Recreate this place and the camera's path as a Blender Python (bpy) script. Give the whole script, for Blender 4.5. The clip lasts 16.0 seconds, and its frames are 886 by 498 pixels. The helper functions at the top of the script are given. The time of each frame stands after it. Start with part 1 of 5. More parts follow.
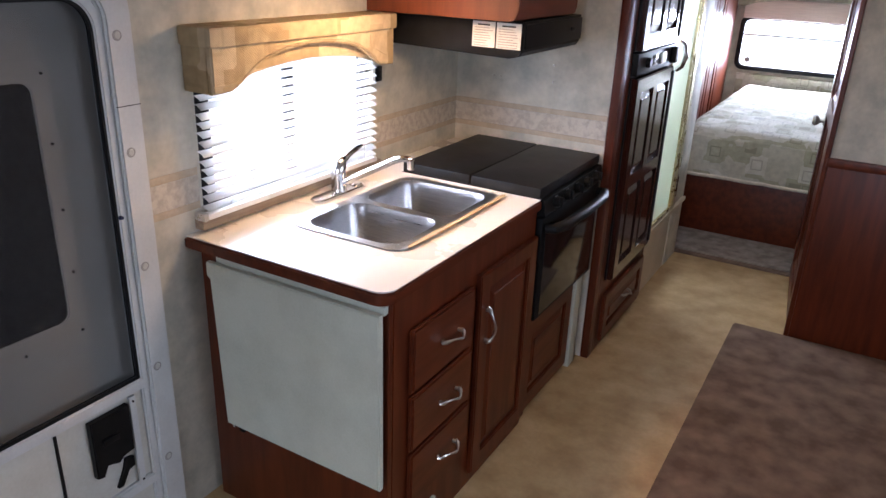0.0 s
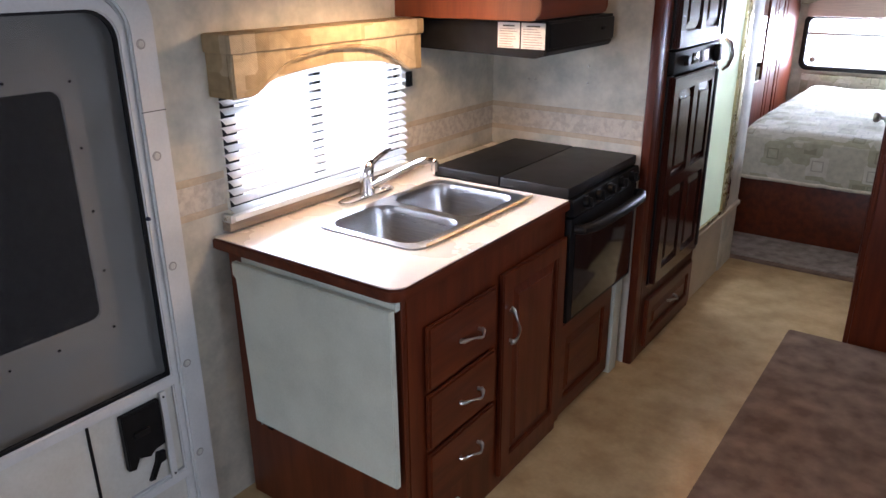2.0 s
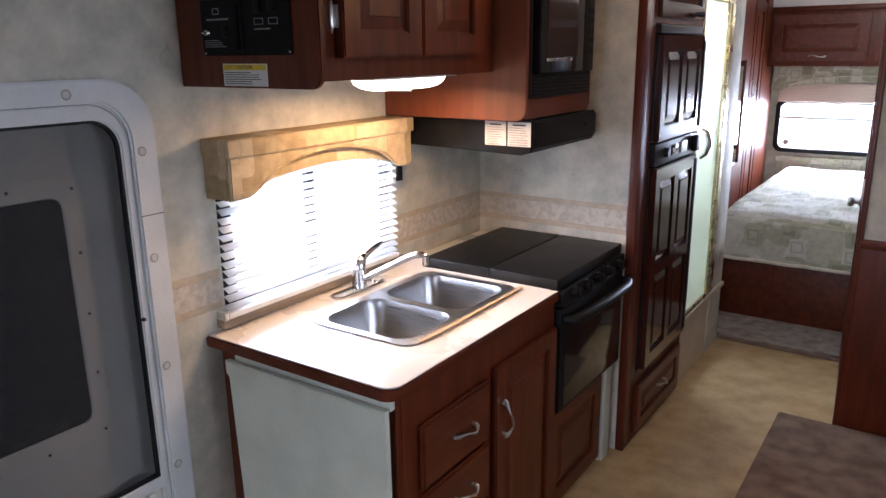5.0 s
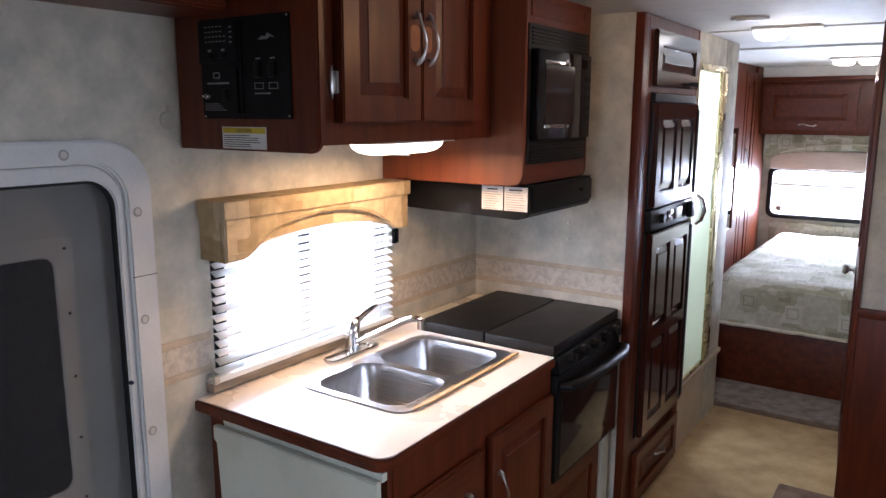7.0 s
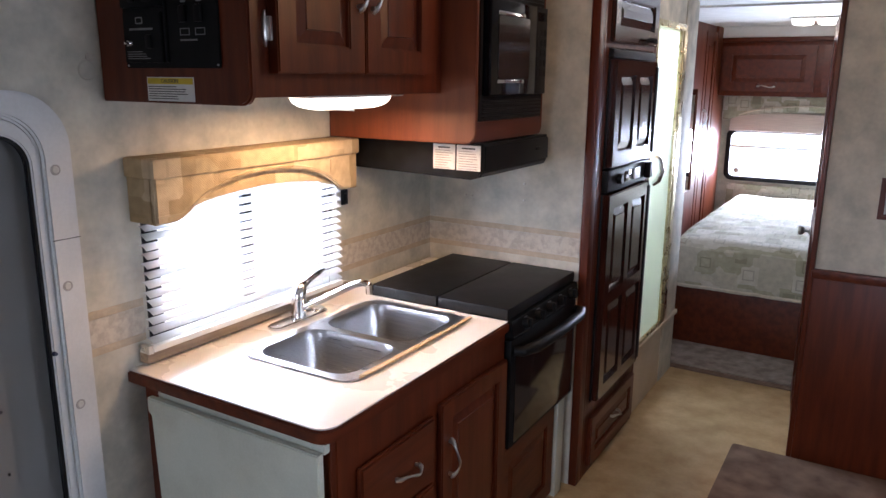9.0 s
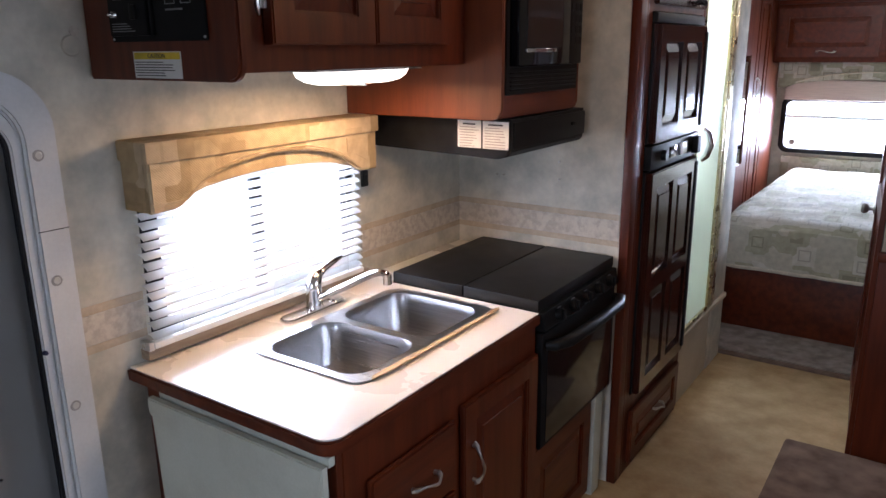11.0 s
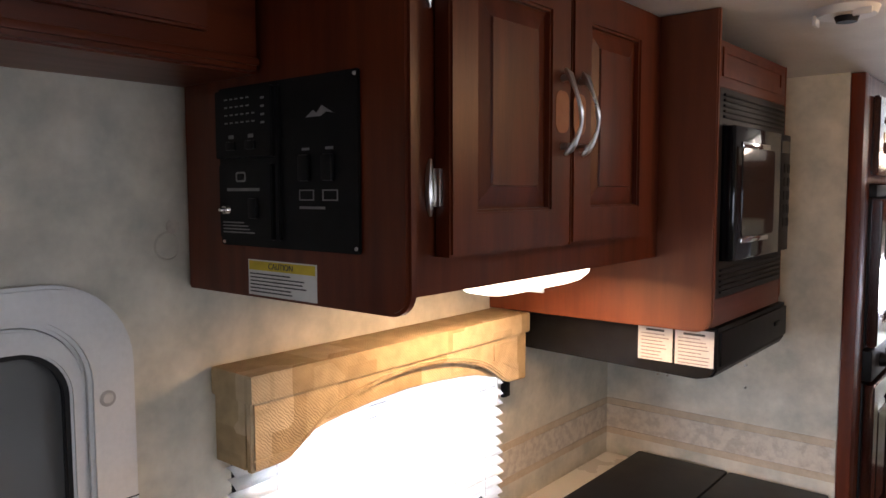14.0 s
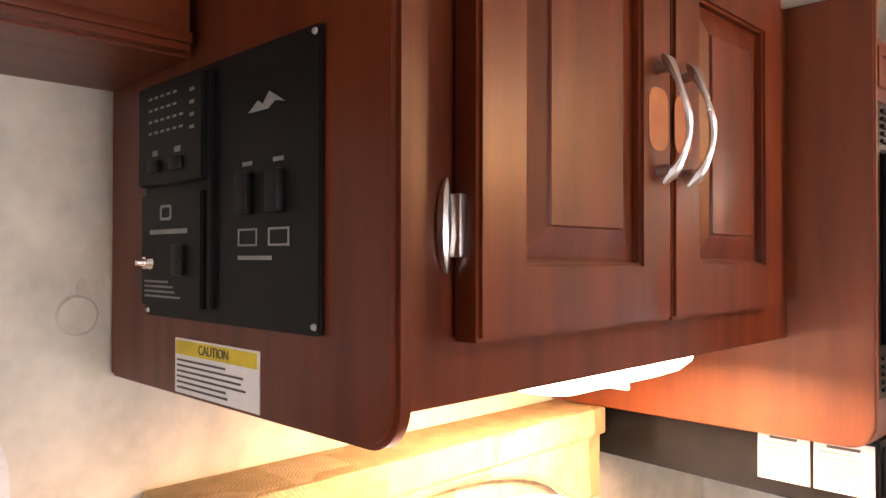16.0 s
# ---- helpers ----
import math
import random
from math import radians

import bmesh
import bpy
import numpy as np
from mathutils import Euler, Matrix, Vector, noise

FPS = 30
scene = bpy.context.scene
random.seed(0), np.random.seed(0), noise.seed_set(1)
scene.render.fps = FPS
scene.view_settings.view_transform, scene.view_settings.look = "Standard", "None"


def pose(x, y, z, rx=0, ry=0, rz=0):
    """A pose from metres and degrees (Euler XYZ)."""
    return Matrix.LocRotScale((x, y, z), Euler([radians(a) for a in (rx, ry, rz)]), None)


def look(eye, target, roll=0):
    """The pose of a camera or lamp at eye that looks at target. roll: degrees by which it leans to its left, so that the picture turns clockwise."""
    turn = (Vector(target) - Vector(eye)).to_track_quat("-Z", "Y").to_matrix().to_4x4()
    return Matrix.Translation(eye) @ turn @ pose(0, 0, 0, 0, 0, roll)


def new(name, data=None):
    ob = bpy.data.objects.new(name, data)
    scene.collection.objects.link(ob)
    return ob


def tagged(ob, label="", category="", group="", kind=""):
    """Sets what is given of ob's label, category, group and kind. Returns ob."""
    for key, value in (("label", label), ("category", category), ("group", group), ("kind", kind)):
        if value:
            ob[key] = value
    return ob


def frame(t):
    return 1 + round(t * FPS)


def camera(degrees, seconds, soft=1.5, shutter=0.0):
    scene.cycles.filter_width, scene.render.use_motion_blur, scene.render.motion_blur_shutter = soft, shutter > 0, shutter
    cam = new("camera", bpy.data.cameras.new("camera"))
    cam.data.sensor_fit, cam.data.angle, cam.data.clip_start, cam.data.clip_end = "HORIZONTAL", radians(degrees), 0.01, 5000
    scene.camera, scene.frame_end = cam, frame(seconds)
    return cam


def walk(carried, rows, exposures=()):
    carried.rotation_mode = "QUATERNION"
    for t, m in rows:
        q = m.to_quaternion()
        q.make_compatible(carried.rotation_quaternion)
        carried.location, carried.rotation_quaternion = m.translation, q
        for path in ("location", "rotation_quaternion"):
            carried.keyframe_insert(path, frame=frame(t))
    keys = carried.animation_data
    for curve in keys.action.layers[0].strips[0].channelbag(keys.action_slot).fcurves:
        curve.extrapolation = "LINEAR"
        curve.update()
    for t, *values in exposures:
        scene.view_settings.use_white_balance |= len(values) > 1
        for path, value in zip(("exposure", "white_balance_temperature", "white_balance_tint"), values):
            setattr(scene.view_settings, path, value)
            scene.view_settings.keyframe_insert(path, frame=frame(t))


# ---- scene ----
cam = camera(62.0, 16.0)
PATH = [
    (0, (1.610, 1.331, 1.682), (0.685, 2.944, 0.936), 2.2),
    (0.5, (1.690, 1.412, 1.614), (0.682, 2.999, 0.925), 0.8),
    (1, (1.723, 1.429, 1.619), (0.645, 2.953, 0.9), 0.0),
    (1.5, (1.723, 1.417, 1.628), (0.633, 2.928, 0.899), -0.1),
    (2, (1.747, 1.396, 1.642), (0.653, 2.913, 0.933), -0.4),
    (2.5, (1.758, 1.385, 1.646), (0.661, 2.915, 0.971), -0.7),
    (3, (1.778, 1.377, 1.667), (0.676, 2.914, 1.017), -0.9),
    (3.5, (1.776, 1.369, 1.67), (0.675, 2.922, 1.055), -1.1),
    (4, (1.765, 1.366, 1.684), (0.668, 2.933, 1.099), -1.0),
    (4.5, (1.751, 1.364, 1.701), (0.658, 2.944, 1.146), -0.8),
    (5, (1.742, 1.371, 1.714), (0.646, 2.962, 1.195), -0.7),
    (7.3, (1.716, 1.389, 1.729), (0.62, 3.025, 1.379), 0.1),
    (7.5, (1.694, 1.392, 1.738), (0.622, 3.043, 1.386), 0.4),
    (8, (1.674, 1.403, 1.728), (0.652, 3.083, 1.365), 0.7),
    (8.5, (1.686, 1.439, 1.716), (0.677, 3.116, 1.304), 0.8),
    (9, (1.708, 1.489, 1.696), (0.701, 3.156, 1.24), 0.5),
    (9.2, (1.712, 1.514, 1.696), (0.705, 3.175, 1.22), 0.5),
    (11.3, (1.625, 1.706, 1.69), (0.523, 3.291, 1.164), -0.6),
    (11.5, (1.557, 1.723, 1.709), (0.47, 3.319, 1.189), -0.1),
    (12, (1.475, 1.803, 1.698), (0.327, 3.374, 1.235), -0.9),
    (12.5, (1.48, 1.914, 1.716), (0.197, 3.389, 1.292), -1.2),
    (13, (1.453, 2.017, 1.766), (0.045, 3.39, 1.402), -1.0),
    (13.5, (1.314, 2.001, 1.791), (-0.105, 3.388, 1.542), -0.7),
    (14, (1.146, 1.975, 1.794), (-0.134, 3.504, 1.636), -0.2),
    (14.5, (1.088, 2.027, 1.766), (-0.069, 3.657, 1.692), -0.8),
    (15, (1.051, 2.222, 1.767), (-0.234, 3.754, 1.748), -1.0),
    (15.5, (0.973, 2.317, 1.78), (-0.419, 3.754, 1.787), -0.3),
    (16, (0.905, 2.318, 1.771), (-0.509, 3.732, 1.794), 0.1),
]
walk(cam, [(t, look(eye, target, roll)) for t, eye, target, roll in PATH],
     ((0, 0.08, 5800, 21), (5, 0.08, 5800, 21), (7.5, 0.08, 5800, 21), (9, -0.02, 5800, 21), (11.5, -0.3, 5700, 20), (12.5, -0.5, 5700, 19), (13.3, -0.55, 6000, 20), (14.5, 0.5, 6600, 23), (15.1, 0.9, 7050, 28), (16, 1.75, 7350, 31)))


# ---------------------------------------------------------------- light and exposure
W = bpy.data.worlds.new("world")
scene.world = W
W.use_nodes = True
_n = W.node_tree.nodes
_sky = _n.new("ShaderNodeTexSky")
_sky.sky_type = "NISHITA"
_sky.sun_disc = False
_sky.sun_elevation, _sky.sun_rotation = radians(50), radians(200)
_n["Background"].inputs["Strength"].default_value = 0.12
W.node_tree.links.new(_sky.outputs[0], _n["Background"].inputs["Color"])


def area(name, at, aim, sx, sy, watts, colour=(1, 1, 1), spread=180):
    d = bpy.data.lights.new(name, "AREA")
    d.shape, d.size, d.size_y, d.energy, d.color = "RECTANGLE", sx, sy, watts, colour
    d.spread = radians(spread)
    ob = new(name, d)
    ob.matrix_world = look(at, aim)
    return ob


def bulb(name, at, watts, colour, radius=0.03):
    d = bpy.data.lights.new(name, "POINT")
    d.energy, d.color, d.shadow_soft_size = watts, colour, radius
    ob = new(name, d)
    ob.location = at
    return ob


DAY = (0.80, 0.905, 1.0)
LAMP = (1.0, 0.62, 0.29)
area("sky_kitchen_window", (-0.22, 3.1, 1.30), (0.7, 3.1, 0.95), 0.9, 0.6, 40, DAY)
area("sky_bedroom_window", (1.08, 8.5, 1.06), (1.1, 6.6, 0.2), 1.2, 0.45, 130, DAY)
area("sky_rear_window", (1.5, -1.12, 1.45), (2.0, 2.0, 0.0), 1.5, 0.8, 15, DAY, 85)
area("sky_slide_window", (3.22, 2.6, 1.35), (0.3, 1.6, 0.9), 1.5, 0.7, 6.3, DAY, 100)
area("sky_shower_skylight", (0.36, 5.29, 2.22), (0.36, 5.29, 0), 0.4, 0.32, 16, DAY)
area("lamp_under_cabinet", (0.36, 3.17, 1.596), (0.36, 3.17, 0), 0.09, 0.36, 7.5, LAMP)
bulb("lamp_ceiling_hall", (1.09, 5.05, 1.98), 1.6, (1.0, 0.82, 0.6), 0.05)
bulb("lamp_ceiling_bedroom", (1.165, 7.2, 1.98), 2.4, (1.0, 0.82, 0.6), 0.05)
bulb("lamp_ceiling_kitchen", (1.33, 3.66, 2.03), 5.5, (1.0, 0.58, 0.23), 0.10)


# ---------------------------------------------------------------- materials
def mat(name, c1, c2=None, rough=0.5, metal=0.0, scale=8.0, stretch=(1, 1, 1), fine=80.0, bump=0.0, coat=0.0, detail=6.0, contrast=(0.35, 0.65), dirt=0.0, rvar=0.08, emit=0.0, spec=0.5, jitter=0.0):
    """Two scales of noise between two colours, roughness that varies, fine relief."""
    m = bpy.data.materials.new(name)
    m.use_nodes = True
    nt = m.node_tree
    nd, ln = nt.nodes, nt.links
    b = nd["Principled BSDF"]
    tc = nd.new("ShaderNodeTexCoord")
    mp = nd.new("ShaderNodeMapping")
    mp.inputs["Scale"].default_value = stretch
    geo = nd.new("ShaderNodeNewGeometry")
    ln.new(geo.outputs["Position"], mp.inputs["Vector"])
    n1 = nd.new("ShaderNodeTexNoise")
    n1.inputs["Scale"].default_value, n1.inputs["Detail"].default_value = scale, detail
    ln.new(mp.outputs[0], n1.inputs["Vector"])
    n2 = nd.new("ShaderNodeTexNoise")
    n2.inputs["Scale"].default_value, n2.inputs["Detail"].default_value = fine, 3.0
    ln.new(mp.outputs[0], n2.inputs["Vector"])
    ramp = nd.new("ShaderNodeValToRGB")
    c2 = c2 or tuple(v * 0.8 for v in c1)
    ramp.color_ramp.elements[0].position, ramp.color_ramp.elements[1].position = contrast
    ramp.color_ramp.elements[0].color, ramp.color_ramp.elements[1].color = (*c1, 1), (*c2, 1)
    ln.new(n1.outputs["Fac"], ramp.inputs["Fac"])
    mix = nd.new("ShaderNodeMix")
    mix.data_type, mix.blend_type = "RGBA", "OVERLAY"
    mix.inputs["Factor"].default_value = 0.13
    ln.new(ramp.outputs["Color"], mix.inputs["A"])
    ln.new(n2.outputs["Fac"], mix.inputs["B"])
    last = mix.outputs["Result"]
    if dirt:
        n3 = nd.new("ShaderNodeTexNoise")
        n3.inputs["Scale"].default_value, n3.inputs["Detail"].default_value = 2.3, 8.0
        ln.new(geo.outputs["Position"], n3.inputs["Vector"])
        r3 = nd.new("ShaderNodeValToRGB")
        r3.color_ramp.elements[0].position, r3.color_ramp.elements[1].position = 0.45, 0.72
        r3.color_ramp.elements[0].color, r3.color_ramp.elements[1].color = (1, 1, 1, 1), (1 - dirt, 1 - dirt * 1.1, 1 - dirt * 1.25, 1)
        ln.new(n3.outputs["Fac"], r3.inputs["Fac"])
        mx = nd.new("ShaderNodeMix")
        mx.data_type, mx.blend_type = "RGBA", "MULTIPLY"
        mx.inputs["Factor"].default_value = 1.0
        ln.new(last, mx.inputs["A"])
        ln.new(r3.outputs["Color"], mx.inputs["B"])
        last = mx.outputs["Result"]
    ln.new(last, b.inputs["Base Color"])
    mr = nd.new("ShaderNodeMapRange")
    mr.inputs["To Min"].default_value, mr.inputs["To Max"].default_value = max(0.02, rough - rvar), min(1, rough + rvar)
    ln.new(n1.outputs["Fac"], mr.inputs["Value"])
    ln.new(mr.outputs[0], b.inputs["Roughness"])
    b.inputs["Metallic"].default_value = metal
    b.inputs["Coat Weight"].default_value = coat
    b.inputs["Coat Roughness"].default_value = 0.12
    b.inputs["Specular IOR Level"].default_value = spec
    if bump:
        bp = nd.new("ShaderNodeBump")
        bp.inputs["Strength"].default_value, bp.inputs["Distance"].default_value = bump, 0.002
        ln.new(n2.outputs["Fac"], bp.inputs["Height"])
        ln.new(bp.outputs["Normal"], b.inputs["Normal"])
    if emit:
        b.inputs["Emission Color"].default_value = (*c1, 1)
        b.inputs["Emission Strength"].default_value = emit
    return m


CHERRY = mat("cherry_wood", (0.118, 0.0228, 0.0064), (0.070, 0.0128, 0.0038), 0.35, 0, 6, (5, 5, 0.5), 60, 0.04, 0.0, rvar=0.06, spec=0.34)
CHERRY_H = mat("cherry_wood_level_grain", (0.118, 0.0228, 0.0064), (0.070, 0.0128, 0.0038), 0.35, 0, 6, (5, 0.5, 5), 60, 0.04, 0.0, rvar=0.06, spec=0.34)
# The same cherry, with the lamp's orange glow mixed into its colour.
CHERRY_LIT = mat("cherry_wood_lamplit", (0.158, 0.034, 0.0062), (0.116, 0.024, 0.0046), 0.50, 0, 5, (5, 5, 0.5), 50, 0.04, 0.0)
WORN = mat("polished_handle_plate", (0.36, 0.135, 0.052), (0.30, 0.105, 0.040), 0.38, 0, 30, spec=0.3)
FRIDGE_WOOD = mat("gloss_cherry_panel", (0.045, 0.0105, 0.0055), (0.024, 0.006, 0.0035), 0.15, 0, 6, (9, 9, 0.7), 40, 0.02, 0.6, rvar=0.04)
PAPER = mat("marbled_wallpaper", (0.64, 0.595, 0.495), (0.43, 0.42, 0.355), 0.62, 0, 11, (1, 1, 1), 60, 0.06, dirt=0.12, contrast=(0.32, 0.68), detail=9)
BORDER = mat("floral_border", (0.56, 0.505, 0.42), (0.44, 0.39, 0.325), 0.6, 0, 38, (1, 1, 1), 140, 0.12, contrast=(0.42, 0.6))
BORDER_LINE = mat("border_peach_line", (0.50, 0.41, 0.295), (0.42, 0.34, 0.24), 0.6, 0, 22, (1, 1, 1), 120, 0.1)
VINYL = mat("tan_sheet_vinyl", (0.57, 0.415, 0.215), (0.40, 0.265, 0.118), 0.40, 0, 8.5, (1, 1, 1), 60, 0.06, detail=9, dirt=0.16, contrast=(0.32, 0.68))
CARPET = mat("brown_carpet", (0.265, 0.188, 0.145), (0.155, 0.106, 0.080), 0.95, 0, 10, (1, 1, 1), 260, 1.0, detail=8, spec=0.1, dirt=0.2)
CARPET_G = mat("grey_brown_carpet", (0.36, 0.31, 0.27), (0.22, 0.185, 0.16), 0.95, 0, 16, (1, 1, 1), 220, 1.0, detail=8, spec=0.1)
CEIL = mat("ceiling_panel", (0.72, 0.71, 0.69), (0.66, 0.65, 0.63), 0.6, 0, 12, (1, 1, 1), 140, 0.05)
LAMINATE = mat("cream_laminate", (0.73, 0.69, 0.64), (0.71, 0.668, 0.618), 0.28, 0, 5, (1, 1, 1), 900, 0.0, rvar=0.04)
WHITE_BOARD = mat("white_laminate_board", (0.62, 0.64, 0.54), (0.54, 0.56, 0.47), 0.45, 0, 7, (1, 1, 1), 150, 0.03, dirt=0.08)
FRAME_WHITE = mat("white_painted_aluminium", (0.66, 0.67, 0.67), (0.58, 0.59, 0.59), 0.38, 0.0, 6, (1, 1, 1), 120, 0.03, dirt=0.12)
DOOR_WHITE = mat("white_moulded_door", (0.66, 0.655, 0.60), (0.56, 0.55, 0.50), 0.5, 0, 5, (1, 1, 1), 100, 0.05, dirt=0.15)
RIVET = mat("dull_white_rivet", (0.58, 0.57, 0.54), (0.5, 0.49, 0.46), 0.45, 0, 40)
SEAL = mat("black_rubber", (0.008, 0.008, 0.009), None, 0.55, 0, 30, spec=0.22)
BLACK = mat("black_enamel", (0.008, 0.0077, 0.008), (0.012, 0.0117, 0.012), 0.42, 0, 20, (1, 1, 1), 300, 0.03, spec=0.13)
BLACK_TOP = mat("matt_black_enamel", (0.0065, 0.0058, 0.0054), (0.010, 0.0092, 0.0088), 0.46, 0, 12, (1, 1, 1), 300, 0.04, spec=0.3)
BLACK_GLASS = mat("black_glass", (0.006, 0.006, 0.007), None, 0.07, 0, 10, rvar=0.03, spec=0.3)
OVEN_GLASS = mat("smoked_oven_glass", (0.012, 0.0115, 0.011), None, 0.08, 0, 10, coat=0.4, rvar=0.03)
MW_GLASS = mat("bronze_mirror_glass", (0.022, 0.019, 0.017), None, 0.06, 0.0, 10, rvar=0.02, coat=0.2)
PANEL_BLACK = mat("black_plastic", (0.006, 0.006, 0.0065), (0.009, 0.009, 0.0095), 0.42, 0, 30, (1, 1, 1), 400, 0.05, spec=0.12)
STEEL = mat("brushed_steel", (0.50, 0.50, 0.50), (0.40, 0.40, 0.41), 0.30, 1.0, 8, (1, 30, 30), 60, 0.05)
CHROME = mat("chrome", (0.78, 0.78, 0.78), (0.7, 0.7, 0.7), 0.10, 1.0, 8, rvar=0.04)
NICKEL = mat("satin_nickel", (0.62, 0.60, 0.56), (0.52, 0.5, 0.47), 0.30, 1.0, 20)
NICKEL_DULL = mat("dull_grey_ring", (0.36, 0.355, 0.34), (0.30, 0.295, 0.285), 0.5, 0, 40)
# Tan of the wood mirrored in the sink rim, as a plain colour.
RIM_SHEEN = mat("tan_rim_reflection", (0.50, 0.36, 0.19), (0.40, 0.28, 0.14), 0.6, 0, 25)
CREAM = mat("cream_panel", (0.60, 0.52, 0.40), (0.53, 0.455, 0.34), 0.45, 0, 6)
BRASS = mat("pale_brass", (0.62, 0.54, 0.33), (0.5, 0.43, 0.26), 0.28, 1.0, 15)
BLIND = mat("white_blind_slat", (0.66, 0.66, 0.65), (0.60, 0.60, 0.59), 0.5, 0, 20)
SLAT = mat("white_vinyl_slat", (0.82, 0.82, 0.80), (0.76, 0.76, 0.74), 0.45, 0, 20)
LABEL_W = mat("paper_label", (0.72, 0.72, 0.70), (0.66, 0.66, 0.64), 0.6, 0, 30)
LABEL_Y = mat("yellow_label_band", (0.66, 0.50, 0.03), None, 0.55, 0, 30)
INK = mat("label_ink", (0.06, 0.06, 0.06), None, 0.6, 0, 30)
INK_PALE = mat("pale_label_ink", (0.38, 0.34, 0.34), None, 0.6, 0, 30)
PRINT = mat("white_panel_print", (0.21, 0.21, 0.21), None, 0.5, 0, 30)
SHOWER_W = mat("white_shower_liner", (0.80, 0.80, 0.74), (0.74, 0.74, 0.68), 0.3, 0, 6)
SILL_WOOD = mat("grey_tan_sill", (0.33, 0.255, 0.175), (0.25, 0.19, 0.13), 0.5, 0, 10, (9, 0.8, 9))
SHEET = mat("cream_mattress_piping", (0.66, 0.60, 0.48), None, 0.9, 0, 30, bump=0.2)


def glass(name, colour, rough, alpha):
    m = bpy.data.materials.new(name)
    m.use_nodes = True
    nd, ln = m.node_tree.nodes, m.node_tree.links
    b = nd["Principled BSDF"]
    b.inputs["Base Color"].default_value = (*colour, 1)
    b.inputs["Roughness"].default_value = rough
    t = nd.new("ShaderNodeBsdfTransparent")
    t.inputs["Color"].default_value = (*[min(1, v * 0.3 + 0.8) for v in colour], 1)
    mx = nd.new("ShaderNodeMixShader")
    mx.inputs["Fac"].default_value = alpha
    ln.new(t.outputs[0], mx.inputs[1])
    ln.new(b.outputs[0], mx.inputs[2])
    ln.new(mx.outputs[0], nd["Material Output"].inputs["Surface"])
    return m


PANE = glass("clear_window_glass", (0.9, 0.95, 0.95), 0.02, 0.08)
SCREEN = glass("grey_insect_screen", (0.05, 0.052, 0.058), 0.7, 0.22)


def frosted():
    m = bpy.data.materials.new("frosted_shower_glass")
    m.use_nodes = True
    nd, ln = m.node_tree.nodes, m.node_tree.links
    b = nd["Principled BSDF"]
    b.inputs["Base Color"].default_value = (0.80, 0.84, 0.74, 1)
    b.inputs["Roughness"].default_value = 0.12
    tl = nd.new("ShaderNodeBsdfTranslucent")
    tl.inputs["Color"].default_value = (0.86, 0.90, 0.78, 1)
    mx = nd.new("ShaderNodeMixShader")
    mx.inputs["Fac"].default_value = 0.62
    n = nd.new("ShaderNodeTexNoise")
    n.inputs["Scale"].default_value = 180
    bp = nd.new("ShaderNodeBump")
    bp.inputs["Strength"].default_value, bp.inputs["Distance"].default_value = 0.25, 0.002
    ln.new(n.outputs["Fac"], bp.inputs["Height"])
    ln.new(bp.outputs["Normal"], b.inputs["Normal"])
    ln.new(b.outputs[0], mx.inputs[1])
    ln.new(tl.outputs[0], mx.inputs[2])
    ln.new(mx.outputs[0], nd["Material Output"].inputs["Surface"])
    return m


FROST = frosted()


def glow(name, colour, strength):
    m = bpy.data.materials.new(name)
    m.use_nodes = True
    b = m.node_tree.nodes["Principled BSDF"]
    b.inputs["Base Color"].default_value = (0.8, 0.8, 0.78, 1)
    b.inputs["Emission Color"].default_value = (*colour, 1)
    b.inputs["Emission Strength"].default_value = strength
    b.inputs["Roughness"].default_value = 0.4
    return m


LENS_WARM = glow("lit_lamp_lens", (1.0, 0.88, 0.66), 4.0)
LENS_WHITE = glow("lit_ceiling_lens", (1.0, 0.93, 0.80), 3.2)
DAYLIGHT = glow("overcast_distance", (0.95, 0.98, 1.0), 2.0)
DAYLIGHT_DIM = glow("shaded_distance", (0.95, 0.98, 1.0), 0.7)


